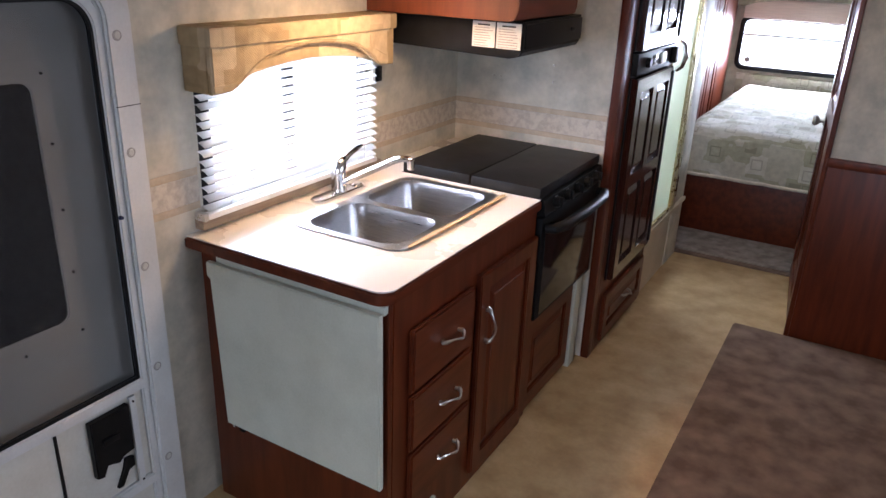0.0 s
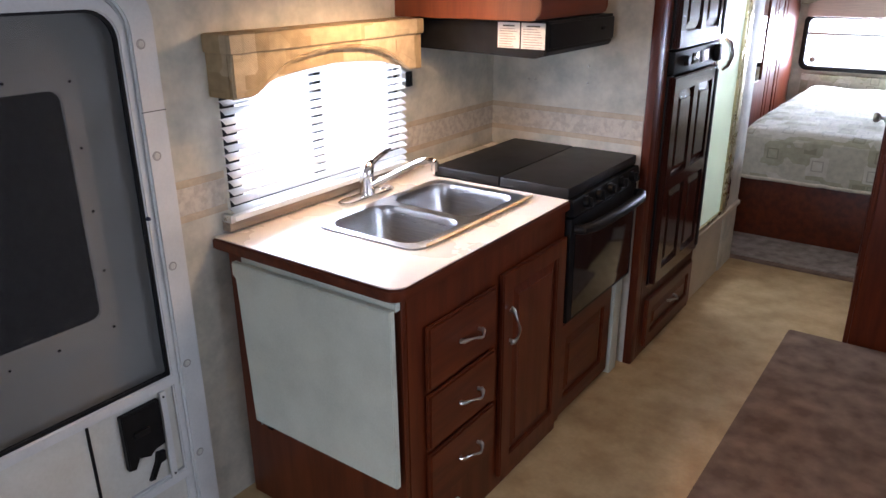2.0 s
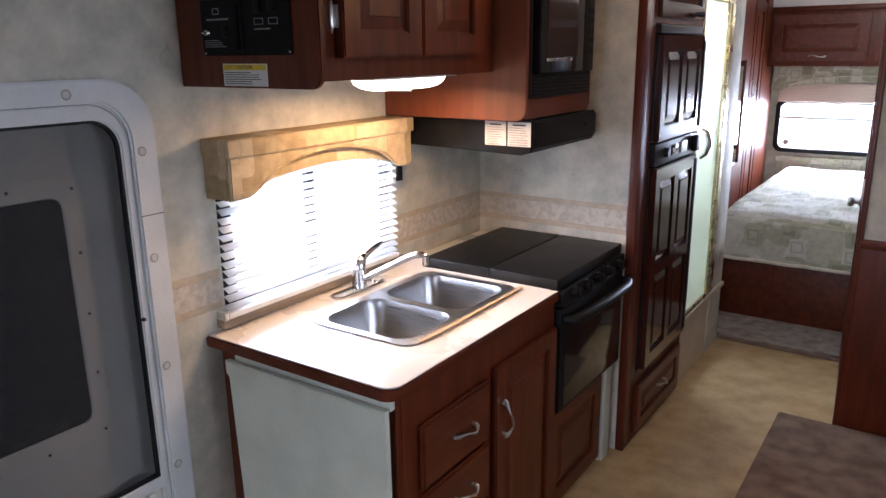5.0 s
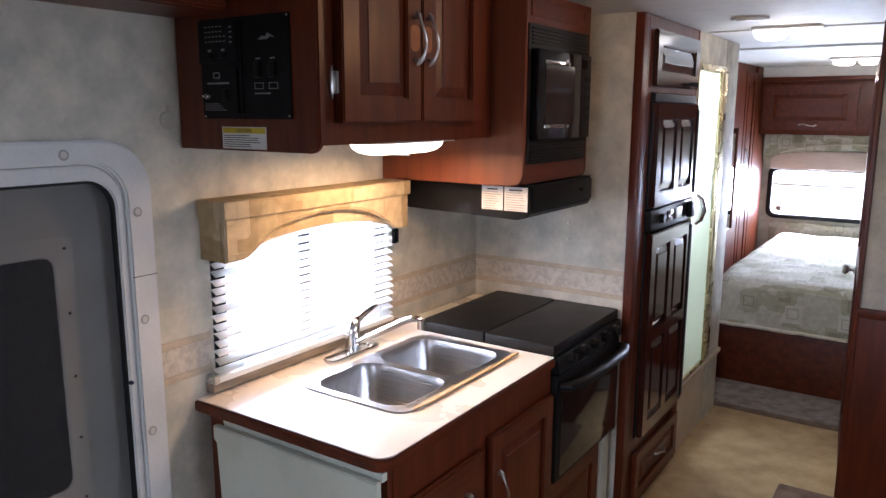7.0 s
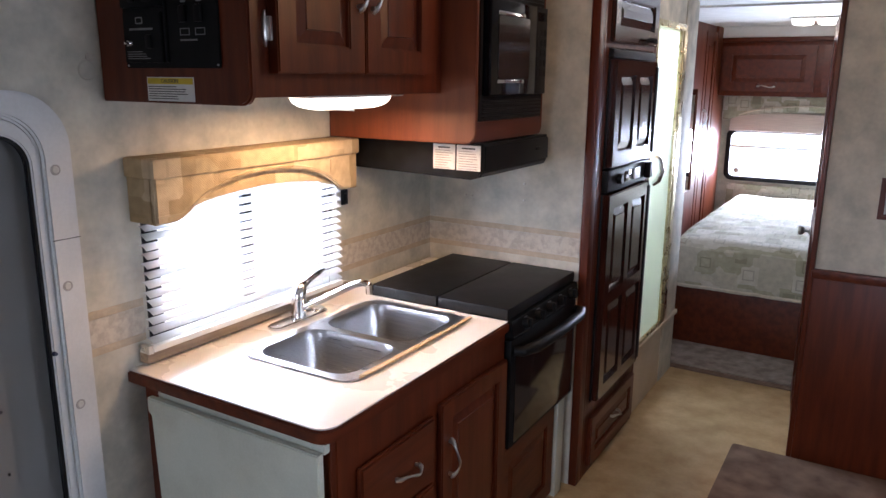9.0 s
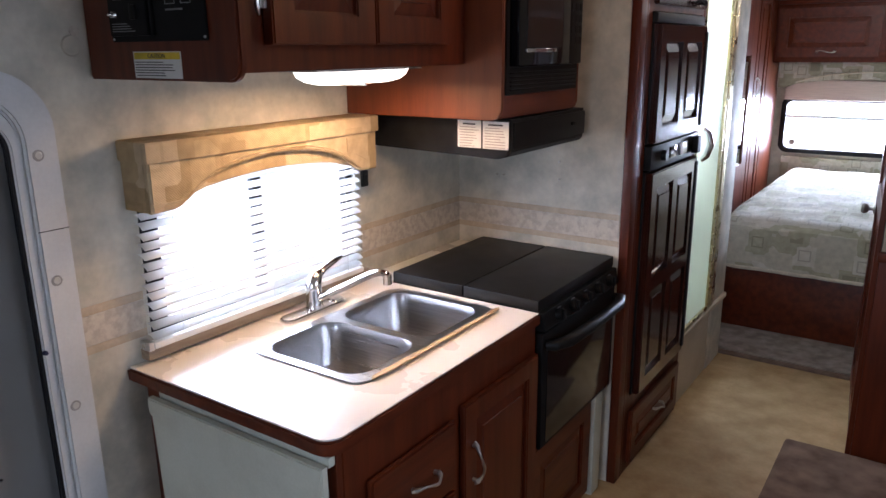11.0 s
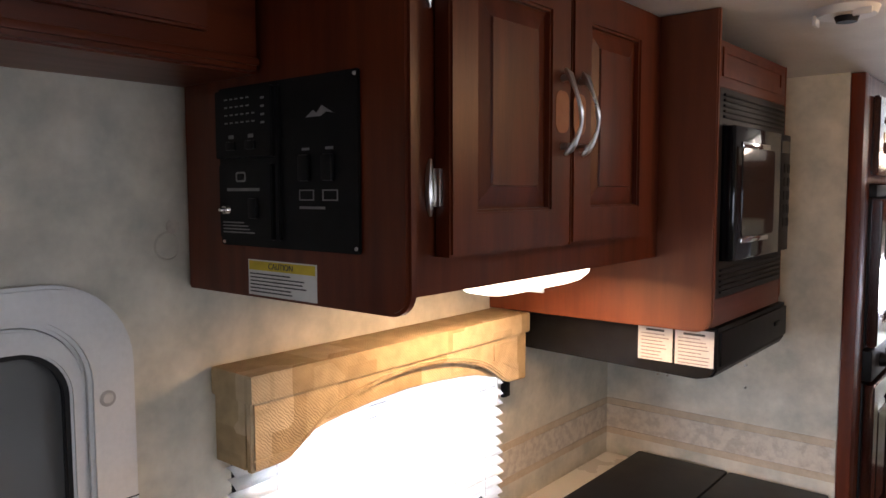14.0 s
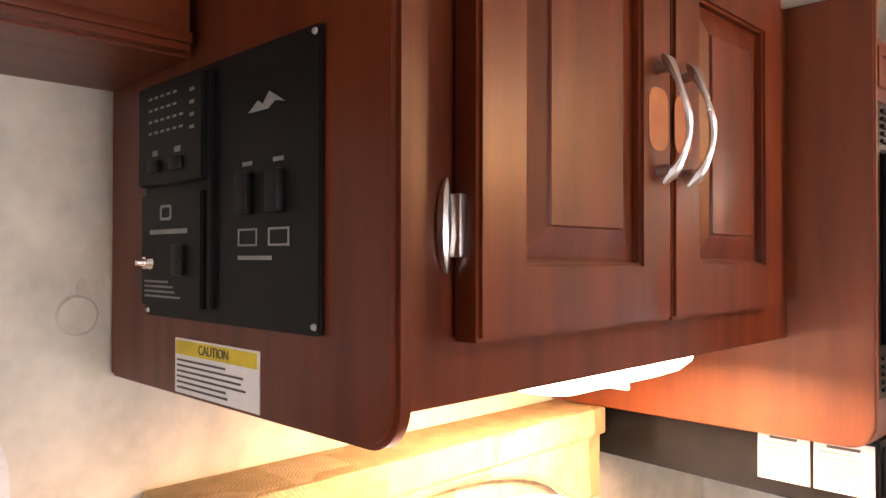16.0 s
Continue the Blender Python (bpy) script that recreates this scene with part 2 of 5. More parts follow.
def patchwork(name, ca, cb, cc, scale, bump=0.35, seam=0.0):
    """Woven upholstery with patches of differing tone, threads as fine relief."""
    m = bpy.data.materials.new(name)
    m.use_nodes = True
    nd, ln = m.node_tree.nodes, m.node_tree.links
    b = nd["Principled BSDF"]
    g = nd.new("ShaderNodeNewGeometry")
    v = nd.new("ShaderNodeTexVoronoi")
    v.distance, v.inputs["Scale"].default_value, v.inputs["Randomness"].default_value = "CHEBYCHEV", scale, 0.75
    ln.new(g.outputs["Position"], v.inputs["Vector"])
    r = nd.new("ShaderNodeValToRGB")
    r.color_ramp.interpolation = "CONSTANT"
    r.color_ramp.elements[0].color = (*ca, 1)
    r.color_ramp.elements[1].position, r.color_ramp.elements[1].color = 0.4, (*cb, 1)
    e = r.color_ramp.elements.new(0.72)
    e.color = (*cc, 1)
    ln.new(v.outputs["Color"], r.inputs["Fac"])
    w = nd.new("ShaderNodeTexWave")
    w.wave_type, w.bands_direction = "BANDS", "DIAGONAL"
    w.inputs["Scale"].default_value, w.inputs["Distortion"].default_value = 90, 6
    ln.new(g.outputs["Position"], w.inputs["Vector"])
    n = nd.new("ShaderNodeTexNoise")
    n.inputs["Scale"].default_value, n.inputs["Detail"].default_value = 30, 6
    ln.new(g.outputs["Position"], n.inputs["Vector"])
    mx = nd.new("ShaderNodeMix")
    mx.data_type, mx.blend_type = "RGBA", "OVERLAY"
    mx.inputs["Factor"].default_value = 0.35
    ln.new(r.outputs["Color"], mx.inputs["A"])
    ln.new(n.outputs["Fac"], mx.inputs["B"])
    # printed outlines inside each patch, broken up by the noise
    ring = nd.new("ShaderNodeMath")
    ring.operation, ring.inputs[1].default_value, ring.inputs[2].default_value = "COMPARE", 0.27, 0.035
    ln.new(v.outputs["Distance"], ring.inputs[0])
    keep = nd.new("ShaderNodeMath")
    keep.operation = "MULTIPLY"
    ln.new(ring.outputs[0], keep.inputs[0])
    ln.new(n.outputs["Fac"], keep.inputs[1])
    dark = nd.new("ShaderNodeMix")
    dark.data_type, dark.blend_type = "RGBA", "MULTIPLY"
    dark.inputs["B"].default_value = (1 - seam, 1 - seam, 1 - seam * 1.05, 1)
    ln.new(keep.outputs[0], dark.inputs["Factor"])
    ln.new(mx.outputs["Result"], dark.inputs["A"])
    ln.new(dark.outputs["Result"], b.inputs["Base Color"])
    bp = nd.new("ShaderNodeBump")
    bp.inputs["Strength"].default_value, bp.inputs["Distance"].default_value = bump, 0.002
    ln.new(w.outputs["Fac"], bp.inputs["Height"])
    ln.new(bp.outputs["Normal"], b.inputs["Normal"])
    b.inputs["Roughness"].default_value = 0.85
    b.inputs["Specular IOR Level"].default_value = 0.2
    return m


VALANCE = patchwork("tan_woven_fabric", (0.44, 0.335, 0.195), (0.53, 0.42, 0.27), (0.385, 0.285, 0.16), 8, 0.3, 0.2)
QUILT = patchwork("patchwork_bedspread", (0.50, 0.48, 0.395), (0.385, 0.37, 0.27), (0.58, 0.56, 0.49), 9, 0.6, 0.6)


# ---------------------------------------------------------------- builders
EAST = Matrix(((0, 0, 1, 0), (1, 0, 0, 0), (0, 1, 0, 0), (0, 0, 0, 1)))     # u = +y, v = +z, n = +x
SOUTH = Matrix(((1, 0, 0, 0), (0, 0, -1, 0), (0, 1, 0, 0), (0, 0, 0, 1)))   # u = +x, v = +z, n = -y


def box(bm, x0, y0, z0, x1, y1, z1, bevel=0.0, m=None, seg=2):
    """A box between two corners, bevelled, in the frame m."""
    x0, x1 = sorted((x0, x1))
    y0, y1 = sorted((y0, y1))
    z0, z1 = sorted((z0, z1))
    co = [(x, y, z) for x in (x0, x1) for y in (y0, y1) for z in (z0, z1)]
    vs = [bm.verts.new((m @ Vector(c)) if m else c) for c in co]
    fs = [bm.faces.new([vs[i] for i in q]) for q in ((0, 1, 3, 2), (4, 6, 7, 5), (0, 4, 5, 1), (2, 3, 7, 6), (0, 2, 6, 4), (1, 5, 7, 3))]
    if bevel:
        es = list({e for f in fs for e in f.edges})
        bmesh.ops.bevel(bm, geom=es, offset=min(bevel, 0.45 * min(x1 - x0, y1 - y0, z1 - z0)), segments=seg, affect="EDGES", profile=0.6)
    return bm


def B(*args, **kw):
    return box(bmesh.new(), *args, **kw)


def prism(pts, n0, n1, m=None, bevel=0.0, holes=()):
    """A plate of outline pts (u, v), from n0 to n1, with holes."""
    bm = bmesh.new()
    edges = []
    for loop in (pts, *holes):
        vs = [bm.verts.new((u, v, n0)) for u, v in loop]
        edges += [bm.edges.new((a, b)) for a, b in zip(vs, vs[1:] + vs[:1])]
    if holes:
        bmesh.ops.triangle_fill(bm, edges=edges, use_beauty=True)
    else:
        bm.faces.new(list(bm.verts))
    faces = list(bm.faces)
    out = bmesh.ops.extrude_face_region(bm, geom=faces)
    bmesh.ops.translate(bm, verts=[g for g in out["geom"] if isinstance(g, bmesh.types.BMVert)], vec=(0, 0, n1 - n0))
    bmesh.ops.recalc_face_normals(bm, faces=list(bm.faces))
    if bevel:
        es = [e for e in bm.edges if len(e.link_faces) == 2 and e.calc_face_angle(0) > 1.2 and abs(e.verts[0].co.z - e.verts[1].co.z) < 1e-5]
        bmesh.ops.bevel(bm, geom=es, offset=bevel, segments=2, affect="EDGES")
    if m:
        bmesh.ops.transform(bm, matrix=m, verts=list(bm.verts))
    return bm


def rounded(u0, v0, u1, v1, r, seg=6, corners=(1, 1, 1, 1)):
    """A rectangle's outline, its corners (from the low one, counter-clockwise) rounded."""
    pts = []
    for (cu, cv, a), on in zip(((u0, v0, 180), (u1, v0, 270), (u1, v1, 0), (u0, v1, 90)), corners):
        if not on:
            pts.append((cu, cv))
            continue
        ou, ov = (cu + r if cu == u0 else cu - r), (cv + r if cv == v0 else cv - r)
        for k in range(seg + 1):
            t = radians(a + 90 * k / seg)
            pts.append((ou + r * math.cos(t), ov + r * math.sin(t)))
    return pts


def tube(bm, pts, radii, seg=10, flat=None):
    """A tube through points with radii; flat squeezes it along its second side."""
    pts = [Vector(p) for p in pts]
    rings = []
    side = None
    for i, p in enumerate(pts):
        d = (pts[min(i + 1, len(pts) - 1)] - pts[max(i - 1, 0)]).normalized()
        side = d.orthogonal() if side is None else (side - d * side.dot(d))
        side.normalize()
        up = d.cross(side)
        r = radii[i] if isinstance(radii, (list, tuple)) else radii
        rings.append([bm.verts.new(p + side * r * math.cos(2 * math.pi * k / seg) + up * r * math.sin(2 * math.pi * k / seg)) for k in range(seg)])
    for a, b in zip(rings, rings[1:]):
        for k in range(seg):
            bm.faces.new((a[k], a[(k + 1) % seg], b[(k + 1) % seg], b[k]))
    bm.faces.new(rings[0][::-1])
    bm.faces.new(rings[-1])
    return bm


def disc(bm, centre, axis, r, depth, seg=20, bevel=0.0):
    """A round plate or knob from its centre along an axis."""
    q = Vector(axis).to_track_quat("Z", "Y").to_matrix().to_4x4()
    made = bmesh.ops.create_cone(bm, cap_ends=True, segments=seg, radius1=r, radius2=r - bevel, depth=depth, matrix=Matrix.Translation(Vector(centre) + Vector(axis).normalized() * depth / 2) @ q)
    return made


def thing(name, at, label, category, group="", kind=""):
    e = new(name)
    e.location = at
    e.empty_display_size = 0.05
    return tagged(e, label, category, group, kind)


def smooth(me, angle=0.6):
    for p in me.polygons:
        p.use_smooth = True
    me.set_sharp_from_angle(angle=angle)


def link(name, bm, material):
    me = bpy.data.meshes.new(name)
    bmesh.ops.recalc_face_normals(bm, faces=list(bm.faces))
    bm.to_mesh(me)
    bm.free()
    me.materials.append(material)
    smooth(me)
    return new(name, me)


def part(name, bm, material, parent, label=""):
    """One mesh, built in world places, under a thing or a part."""
    ob = link(name, bm, material)
    ob.parent = parent
    base = parent
    while base.parent:
        base = base.parent
    if base is parent:
        ob.matrix_parent_inverse = Matrix.Translation(-base.location)
    return tagged(ob, label)


def solo(name, bm, material, label, category, kind="", group=""):
    return tagged(link(name, bm, material), label, category, group, kind)


def setting(name, bm, material, label, category):
    return solo(name, bm, material, label, category, "structure")


def panel_door(name, parent, m, u0, v0, u1, v1, n, wood, stile=0.055, thick=0.02, columns=1, rows=1):
    """A framed door: stiles and rails, and a raised panel in each field."""
    w = (u1 - u0 - stile * (columns + 1)) / columns
    h = (v1 - v0 - stile * (rows + 1)) / rows
    fields = [(u0 + stile + c * (w + stile), v0 + stile + r * (h + stile)) for c in range(columns) for r in range(rows)]
    holes = [[(a, b), (a + w, b), (a + w, b + h), (a, b + h)] for a, b in fields]
    fr = part(name, prism([(u0, v0), (u1, v0), (u1, v1), (u0, v1)], n, n + thick, m, 0.004, holes), wood, parent)
    for a, b in fields:
        bm = bmesh.new()
        ins = min(0.034, w * 0.25)
        rings = []
        for d, depth in ((0.0, 0.0125), (0.004, 0.0125), (ins, 0.0055), (ins + 0.0015, 0.002)):
            z = n + thick - depth
            rings.append([bm.verts.new(m @ Vector(c)) for c in ((a + d, b + d, z), (a + w - d, b + d, z), (a + w - d, b + h - d, z), (a + d, b + h - d, z))])
        for p, q in zip(rings, rings[1:]):
            for k in range(4):
                bm.faces.new((p[k], p[(k + 1) % 4], q[(k + 1) % 4], q[k]))
        bm.faces.new(rings[-1])
        smooth(part("raised_panel", bm, wood, fr).data, 0.1)
    return fr


def bow_handle(parent, m, u, v, n, length, upright=True, material=None):
    """A curved cabinet pull with flattened, leaf-like ends."""
    bm = bmesh.new()
    pts, rad = [], []
    for k in range(15):
        t = k / 14
        s = (t - 0.5) * length
        lift = 0.006 + 0.030 * math.sin(math.pi * t) ** 0.8
        side = 0.007 * math.sin(2 * math.pi * t)
        pts.append(m @ Vector((u + side, v + s, n + lift) if upright else (u + s, v + side, n + lift)))
        e = abs(2 * t - 1)
        rad.append(0.0046 - 0.0012 * math.sin(math.pi * min(1.0, e / 0.7)) + (0.0042 * max(0.0, (e - 0.6) / 0.4) ** 1.2 if e < 0.99 else -0.0015))
    tube(bm, pts, rad, 8)
    for s in (-0.40, 0.40):
        c = (u, v + s * length, n) if upright else (u + s * length, v, n)
        disc(bm, m @ Vector(c), m.to_3x3() @ Vector((0, 0, 1)), 0.006, 0.014, 10)
    return part("handle", bm, material or NICKEL, parent, "curved satin nickel pull")


def bars(bm, m, u0, v0, u1, v1, n, rows, rng, fill=0.55, ragged=0.3):
    """Rows of unreadable print."""
    h = (v1 - v0) / rows
    for k in range(rows):
        e = u1 - (u1 - u0) * ragged * rng.random()
        a = v0 + k * h + h * (1 - fill) / 2
        box(bm, u0, a, n, e, a + h * fill, n + 0.0006, m=m)
    return bm


def words(text, m, u, v, n, size, material, parent, name="lettering"):
    c = bpy.data.curves.new(name, "FONT")
    c.body, c.size, c.align_x, c.align_y, c.extrude = text, size, "CENTER", "CENTER", 0.0003
    ob = new(name, c)
    ob.matrix_world = m @ Matrix.Translation((u, v, n))
    dg = bpy.context.evaluated_depsgraph_get()
    me = bpy.data.meshes.new_from_object(ob.evaluated_get(dg))
    me.transform(ob.matrix_world)
    bpy.data.objects.remove(ob)
    me.materials.clear()
    me.materials.append(material)
    o = new(name, me)
    o.parent = parent
    base = parent
    while base.parent:
        base = base.parent
    if base is parent:
        o.matrix_parent_inverse = Matrix.Translation(-base.location)
    return o


rng = random.Random(7)

# ---------------------------------------------------------------- the shell
CZ = 2.105  # ceiling over hall and bedroom
setting("floor", B(-0.05, -1.3, -0.06, 3.2, 8.45, 0.0), VINYL, "tan mottled sheet vinyl floor of the trailer", "floor")
setting("ceiling", prism([(-1.3, 2.17), (3.75, 2.17), (4.2, CZ), (5.08, CZ), (5.08, 2.20), (4.2, 2.20), (3.75, 2.23), (-1.3, 2.23)], -0.05, 3.2, EAST), CEIL, "off-white ceiling panel", "ceiling")
setting("ceiling_bedroom", prism([(-0.05, 5.0805), (2.5, 5.0805), (2.5, 8.45), (-0.05, 8.45)], CZ, 2.20, None, 0, [[(0.12, 5.12), (0.12, 5.46), (0.60, 5.46), (0.60, 5.12)]]), CEIL, "off-white ceiling over hall and bedroom with a skylight opening", "ceiling")
setting("trim_ceiling_seam", B(0.421, 6.08, CZ - 0.012, 2.45, 6.12, CZ + 0.002, bevel=0.004), CEIL, "off-white ceiling seam strip", "trim")
setting("trim_ceiling_joint", B(0.74, 5.066, CZ - 0.007, 1.46, 5.096, CZ + 0.002, bevel=0.003), CEIL, "off-white ceiling joint strip", "trim")

DY0, DY1, DZ1 = 1.90, 2.498, 1.62           # entry door opening
WY0, WY1, WZ0, WZ1 = 2.735, 3.555, 0.965, 1.46  # kitchen window opening
wall = prism([(-1.3, 0), (8.45, 0), (8.45, 2.17), (-1.3, 2.17)], -0.05, 0.0, EAST, 0,
             [[(DY0, 0.02), (DY0, DZ1), (DY1, DZ1), (DY1, 0.02)], [(WY0, WZ0), (WY0, WZ1), (WY1, WZ1), (WY1, WZ0)]])
setting("wall_west", wall, PAPER, "grey-beige marbled wallpaper on the long outer wall", "wall")
setting("wall_east", prism([(-1.3, 0), (5.0, 0), (5.0, 2.17), (-1.3, 2.17)], 3.15, 3.2, EAST, 0, [[(1.85, 1.0), (1.85, 1.7), (3.35, 1.7), (3.35, 1.0)]]), PAPER, "grey-beige marbled wallpaper of the slide-out wall with a window opening", "wall")
setting("wall_rear", prism([(-0.05, 0), (3.2, 0), (3.2, 2.17), (-0.05, 2.17)], 1.25, 1.3, SOUTH, 0, [[(0.75, 1.0), (0.75, 1.85), (2.25, 1.85), (2.25, 1.0)]]), PAPER, "grey-beige marbled wallpaper of the rear wall with a window opening", "wall")
setting("wall_front", prism([(-0.05, 0), (2.5, 0), (2.5, 2.17), (-0.05, 2.17)], -8.4, -8.35, SOUTH, 0, [rounded(0.475, 0.845, 1.69, 1.275, 0.05)[::-1]]), PAPER, "beige wallpapered bedroom front wall with a window opening", "wall")
setting("wall_bedroom_east", B(2.45, 5.03, 0, 2.5, 8.35, 2.17), PAPER, "beige wallpapered bedroom side wall", "wall")

# partition behind the range, hall partition, hall side wall
setting("wall_range", B(0, 4.206, 0, 0.70, 4.262, CZ), PAPER, "grey-beige marbled wallpaper behind the range", "wall")
PX = 1.488
setting("wall_hall", B(PX, 4.98, 0, 3.15, 5.03, CZ), PAPER, "pale grey wallpapered partition beside the hall opening", "wall")
setting("wall_hall_side", B(PX, 5.03, 0, PX + 0.04, 5.80, CZ), PAPER, "pale hall side wall", "wall")
w = thing("wainscot", (2.3, 4.96, 0), "dark cherry wood wainscot panel with a cap rail", "wainscot", kind="structure")
part("wainscot_board", B(PX - 0.006, 4.962, 0.0, 3.15, 4.979, 0.86, bevel=0.002), CHERRY, w)
part("cap_rail", B(PX - 0.01, 4.948, 0.86, 3.15, 4.979, 0.90, bevel=0.006), CHERRY_H, w)
setting("trim_hall_opening", B(PX - 0.022, 4.955, 0.0, PX - 0.001, 5.035, CZ - 0.002, bevel=0.004), CHERRY, "dark cherry edge trim of the hall opening", "trim")

# wallpaper border on the two kitchen walls
bd = thing("wallpaper_border", (0, 3.4, 1.0), "floral wallpaper border with peach edge lines", "border", kind="structure")
for nm, z0, z1, mt in (("upper_line", 1.076, 1.098, BORDER_LINE), ("floral_band", 0.999, 1.075, BORDER), ("lower_line", 0.977, 0.998, BORDER_LINE)):
    for a, b in ((2.556, WY0 - 0.012), (WY1 + 0.022, 4.2045)):
        part(nm, B(0.0005, a, z0, 0.002, b, z1), mt, bd)
    part(nm, B(0.0005, 4.2025, z0, 0.699, 4.2055, z1), mt, bd)
# carpets
setting("carpet_living", prism(rounded(1.236, -1.25, 3.14, 4.945, 0.015, 4), 0.0, 0.016, None, 0.006), CARPET, "worn brown cut-pile carpet beside the vinyl", "carpet")
setting("carpet_bedroom", prism([(0.397, 5.80), (2.44, 5.80), (2.44, 8.34), (0.397, 8.34)], 0.0, 0.022, None, 0.008), CARPET_G, "grey-brown bedroom carpet with a bound edge", "carpet")
setting("trim_carpet_edge", B(0.64, 5.773, 0.0, PX, 5.802, 0.02, bevel=0.006), CARPET, "brown carpet binding at the bedroom threshold", "trim")

# what lies outside the windows
for nm, b in (("backdrop_kitchen", B(-1.6, 0.6, -0.5, -1.55, 5.6, 3.6)), ("backdrop_bedroom", B(-1.5, 9.9, -0.5, 4.0, 9.95, 3.6)), ("backdrop_rear", B(-1.5, -2.8, -0.5, 4.5, -2.75, 3.6)), ("backdrop_slide", B(4.6, -0.5, -0.5, 4.65, 6.0, 3.6))):
    setting(nm, b, DAYLIGHT if nm in ("backdrop_kitchen", "backdrop_bedroom") else DAYLIGHT_DIM, "bright overcast distance outside a window", "backdrop")


# ---------------------------------------------------------------- entry door
def entry_door():
    d = thing("door_1", (0, 2.2, 0), "white aluminium entry door with a screen door closed inside it", "door", kind="structure")
    FY0, FY1, FZ1 = 1.855, 2.552, 1.658
    part("door_frame", prism(rounded(FY0, 0.0, FY1, FZ1, 0.135, 10, (0, 0, 1, 1)), 0.0, 0.018, EAST, 0.006, [rounded(FY0 + 0.052, 0.03, FY1 - 0.074, FZ1 - 0.052, 0.105, 10, (0, 0, 1, 1))[::-1]]), FRAME_WHITE, d)
    part("jamb", prism(rounded(FY0 + 0.045, 0.02, FY1 - 0.066, FZ1 - 0.045, 0.11, 10, (0, 0, 1, 1)), -0.06, 0.004, EAST, 0.0, [rounded(FY0 + 0.058, 0.035, FY1 - 0.078, FZ1 - 0.058, 0.10, 10, (0, 0, 1, 1))[::-1]]), FRAME_WHITE, d)
    part("screen_frame", prism(rounded(FY0 + 0.058, 0.035, FY1 - 0.078, FZ1 - 0.060, 0.10, 10, (0, 0, 1, 1)), -0.020, 0.008, EAST, 0.004,
         [rounded(FY0 + 0.085, 0.545, FY1 - 0.098, FZ1 - 0.098, 0.075, 10, (0, 0, 1, 1))[::-1], [(FY0 + 0.085, 0.22), (FY0 + 0.085, 0.510), (FY1 - 0.098, 0.510), (FY1 - 0.098, 0.22)], [(FY0 + 0.085, 0.07), (FY0 + 0.085, 0.185), (FY1 - 0.098, 0.185), (FY1 - 0.098, 0.07)]]), FRAME_WHITE, d)
    part("seal", prism(rounded(FY0 + 0.085, 0.545, FY1 - 0.098, FZ1 - 0.098, 0.075, 10, (0, 0, 1, 1)), -0.012, 0.003, EAST, 0, [rounded(FY0 + 0.092, 0.553, FY1 - 0.105, FZ1 - 0.105, 0.07, 10, (0, 0, 1, 1))[::-1]]), SEAL, d, "black rubber spline round the screen")
    scr = part("insect_screen", prism(rounded(FY0 + 0.090, 0.549, FY1 - 0.103, FZ1 - 0.103, 0.07, 10, (0, 0, 1, 1)), -0.006, -0.005, EAST), SCREEN, d, "grey insect screen mesh")
    scr.visible_shadow = False
    outer = part("outer_leaf", B(-0.085, FY0 + 0.05, 0.03, -0.055, FY1 - 0.07, FZ1 - 0.05, bevel=0.004), DOOR_WHITE, d, "white moulded outer door leaf")
    part("window_surround", prism(rounded(1.97, 0.695, 2.362, 1.43, 0.04), -0.055, -0.046, EAST, 0.003, [rounded(2.00, 0.772, 2.312, 1.378, 0.03)[::-1]]), DOOR_WHITE, outer)
    part("dark_pane", prism(rounded(2.00, 0.772, 2.312, 1.378, 0.03), -0.055, -0.051, EAST), BLACK_GLASS, outer, "black tinted door window")
    for u, v in [(2.340, 0.735 + 0.165 * k) for k in range(5)] + [(2.06 + 0.125 * k, 1.407) for k in range(2)] + [(2.06 + 0.125 * k, 0.728) for k in range(2)]:
        bm = bmesh.new()
        disc(bm, (-0.046, u, v), (1, 0, 0), 0.004, 0.003, 8)
        part("screw", bm, SEAL, outer)
    for u in (2.10, 2.215):
        part("reflector_clip", B(-0.050, u, 0.784, -0.044, u + 0.03, 0.794, bevel=0.002), CHROME, outer, "small bright clip at the window's foot")
    # lower field with latch
    part("lower_panel", B(-0.012, FY0 + 0.085, 0.222, -0.004, FY1 - 0.098, 0.508), DOOR_WHITE, d, "white lower panel with an open latch cut-out")
    part("panel_joint", B(-0.003, 2.188, 0.222, 0.0, 2.196, 0.506), SEAL, d)
    part("kick_panel", B(-0.012, FY0 + 0.085, 0.072, -0.004, FY1 - 0.098, 0.183), DOOR_WHITE, d)
    latch = part("latch_box", prism([(2.277, 0.495), (2.277, 0.32), (2.297, 0.315), (2.312, 0.345), (2.347, 0.332), (2.362, 0.345), (2.397, 0.35), (2.397, 0.495)], -0.003, 0.02, EAST, 0.003), BLACK, d, "black latch mechanism")
    part("latch_lever", B(0.02, 2.302, 0.415, 0.03, 2.352, 0.435, bevel=0.004), BLACK, latch)
    part("slide_bolt", prism([(2.337, 0.245), (2.352, 0.243), (2.377, 0.285), (2.397, 0.29), (2.397, 0.32), (2.372, 0.325), (2.364, 0.295)], -0.003, 0.012, EAST, 0.002), BLACK, d)
    part("strike_plate", B(0.003, 2.404, 0.215, 0.014, 2.424, 0.51, bevel=0.003), FRAME_WHITE, d)
    for z in (0.23, 0.495):
        bm = bmesh.new()
        disc(bm, (0.014, 2.414, z), (1, 0, 0), 0.0035, 0.002, 8)
        part("screw", bm, SEAL, d)
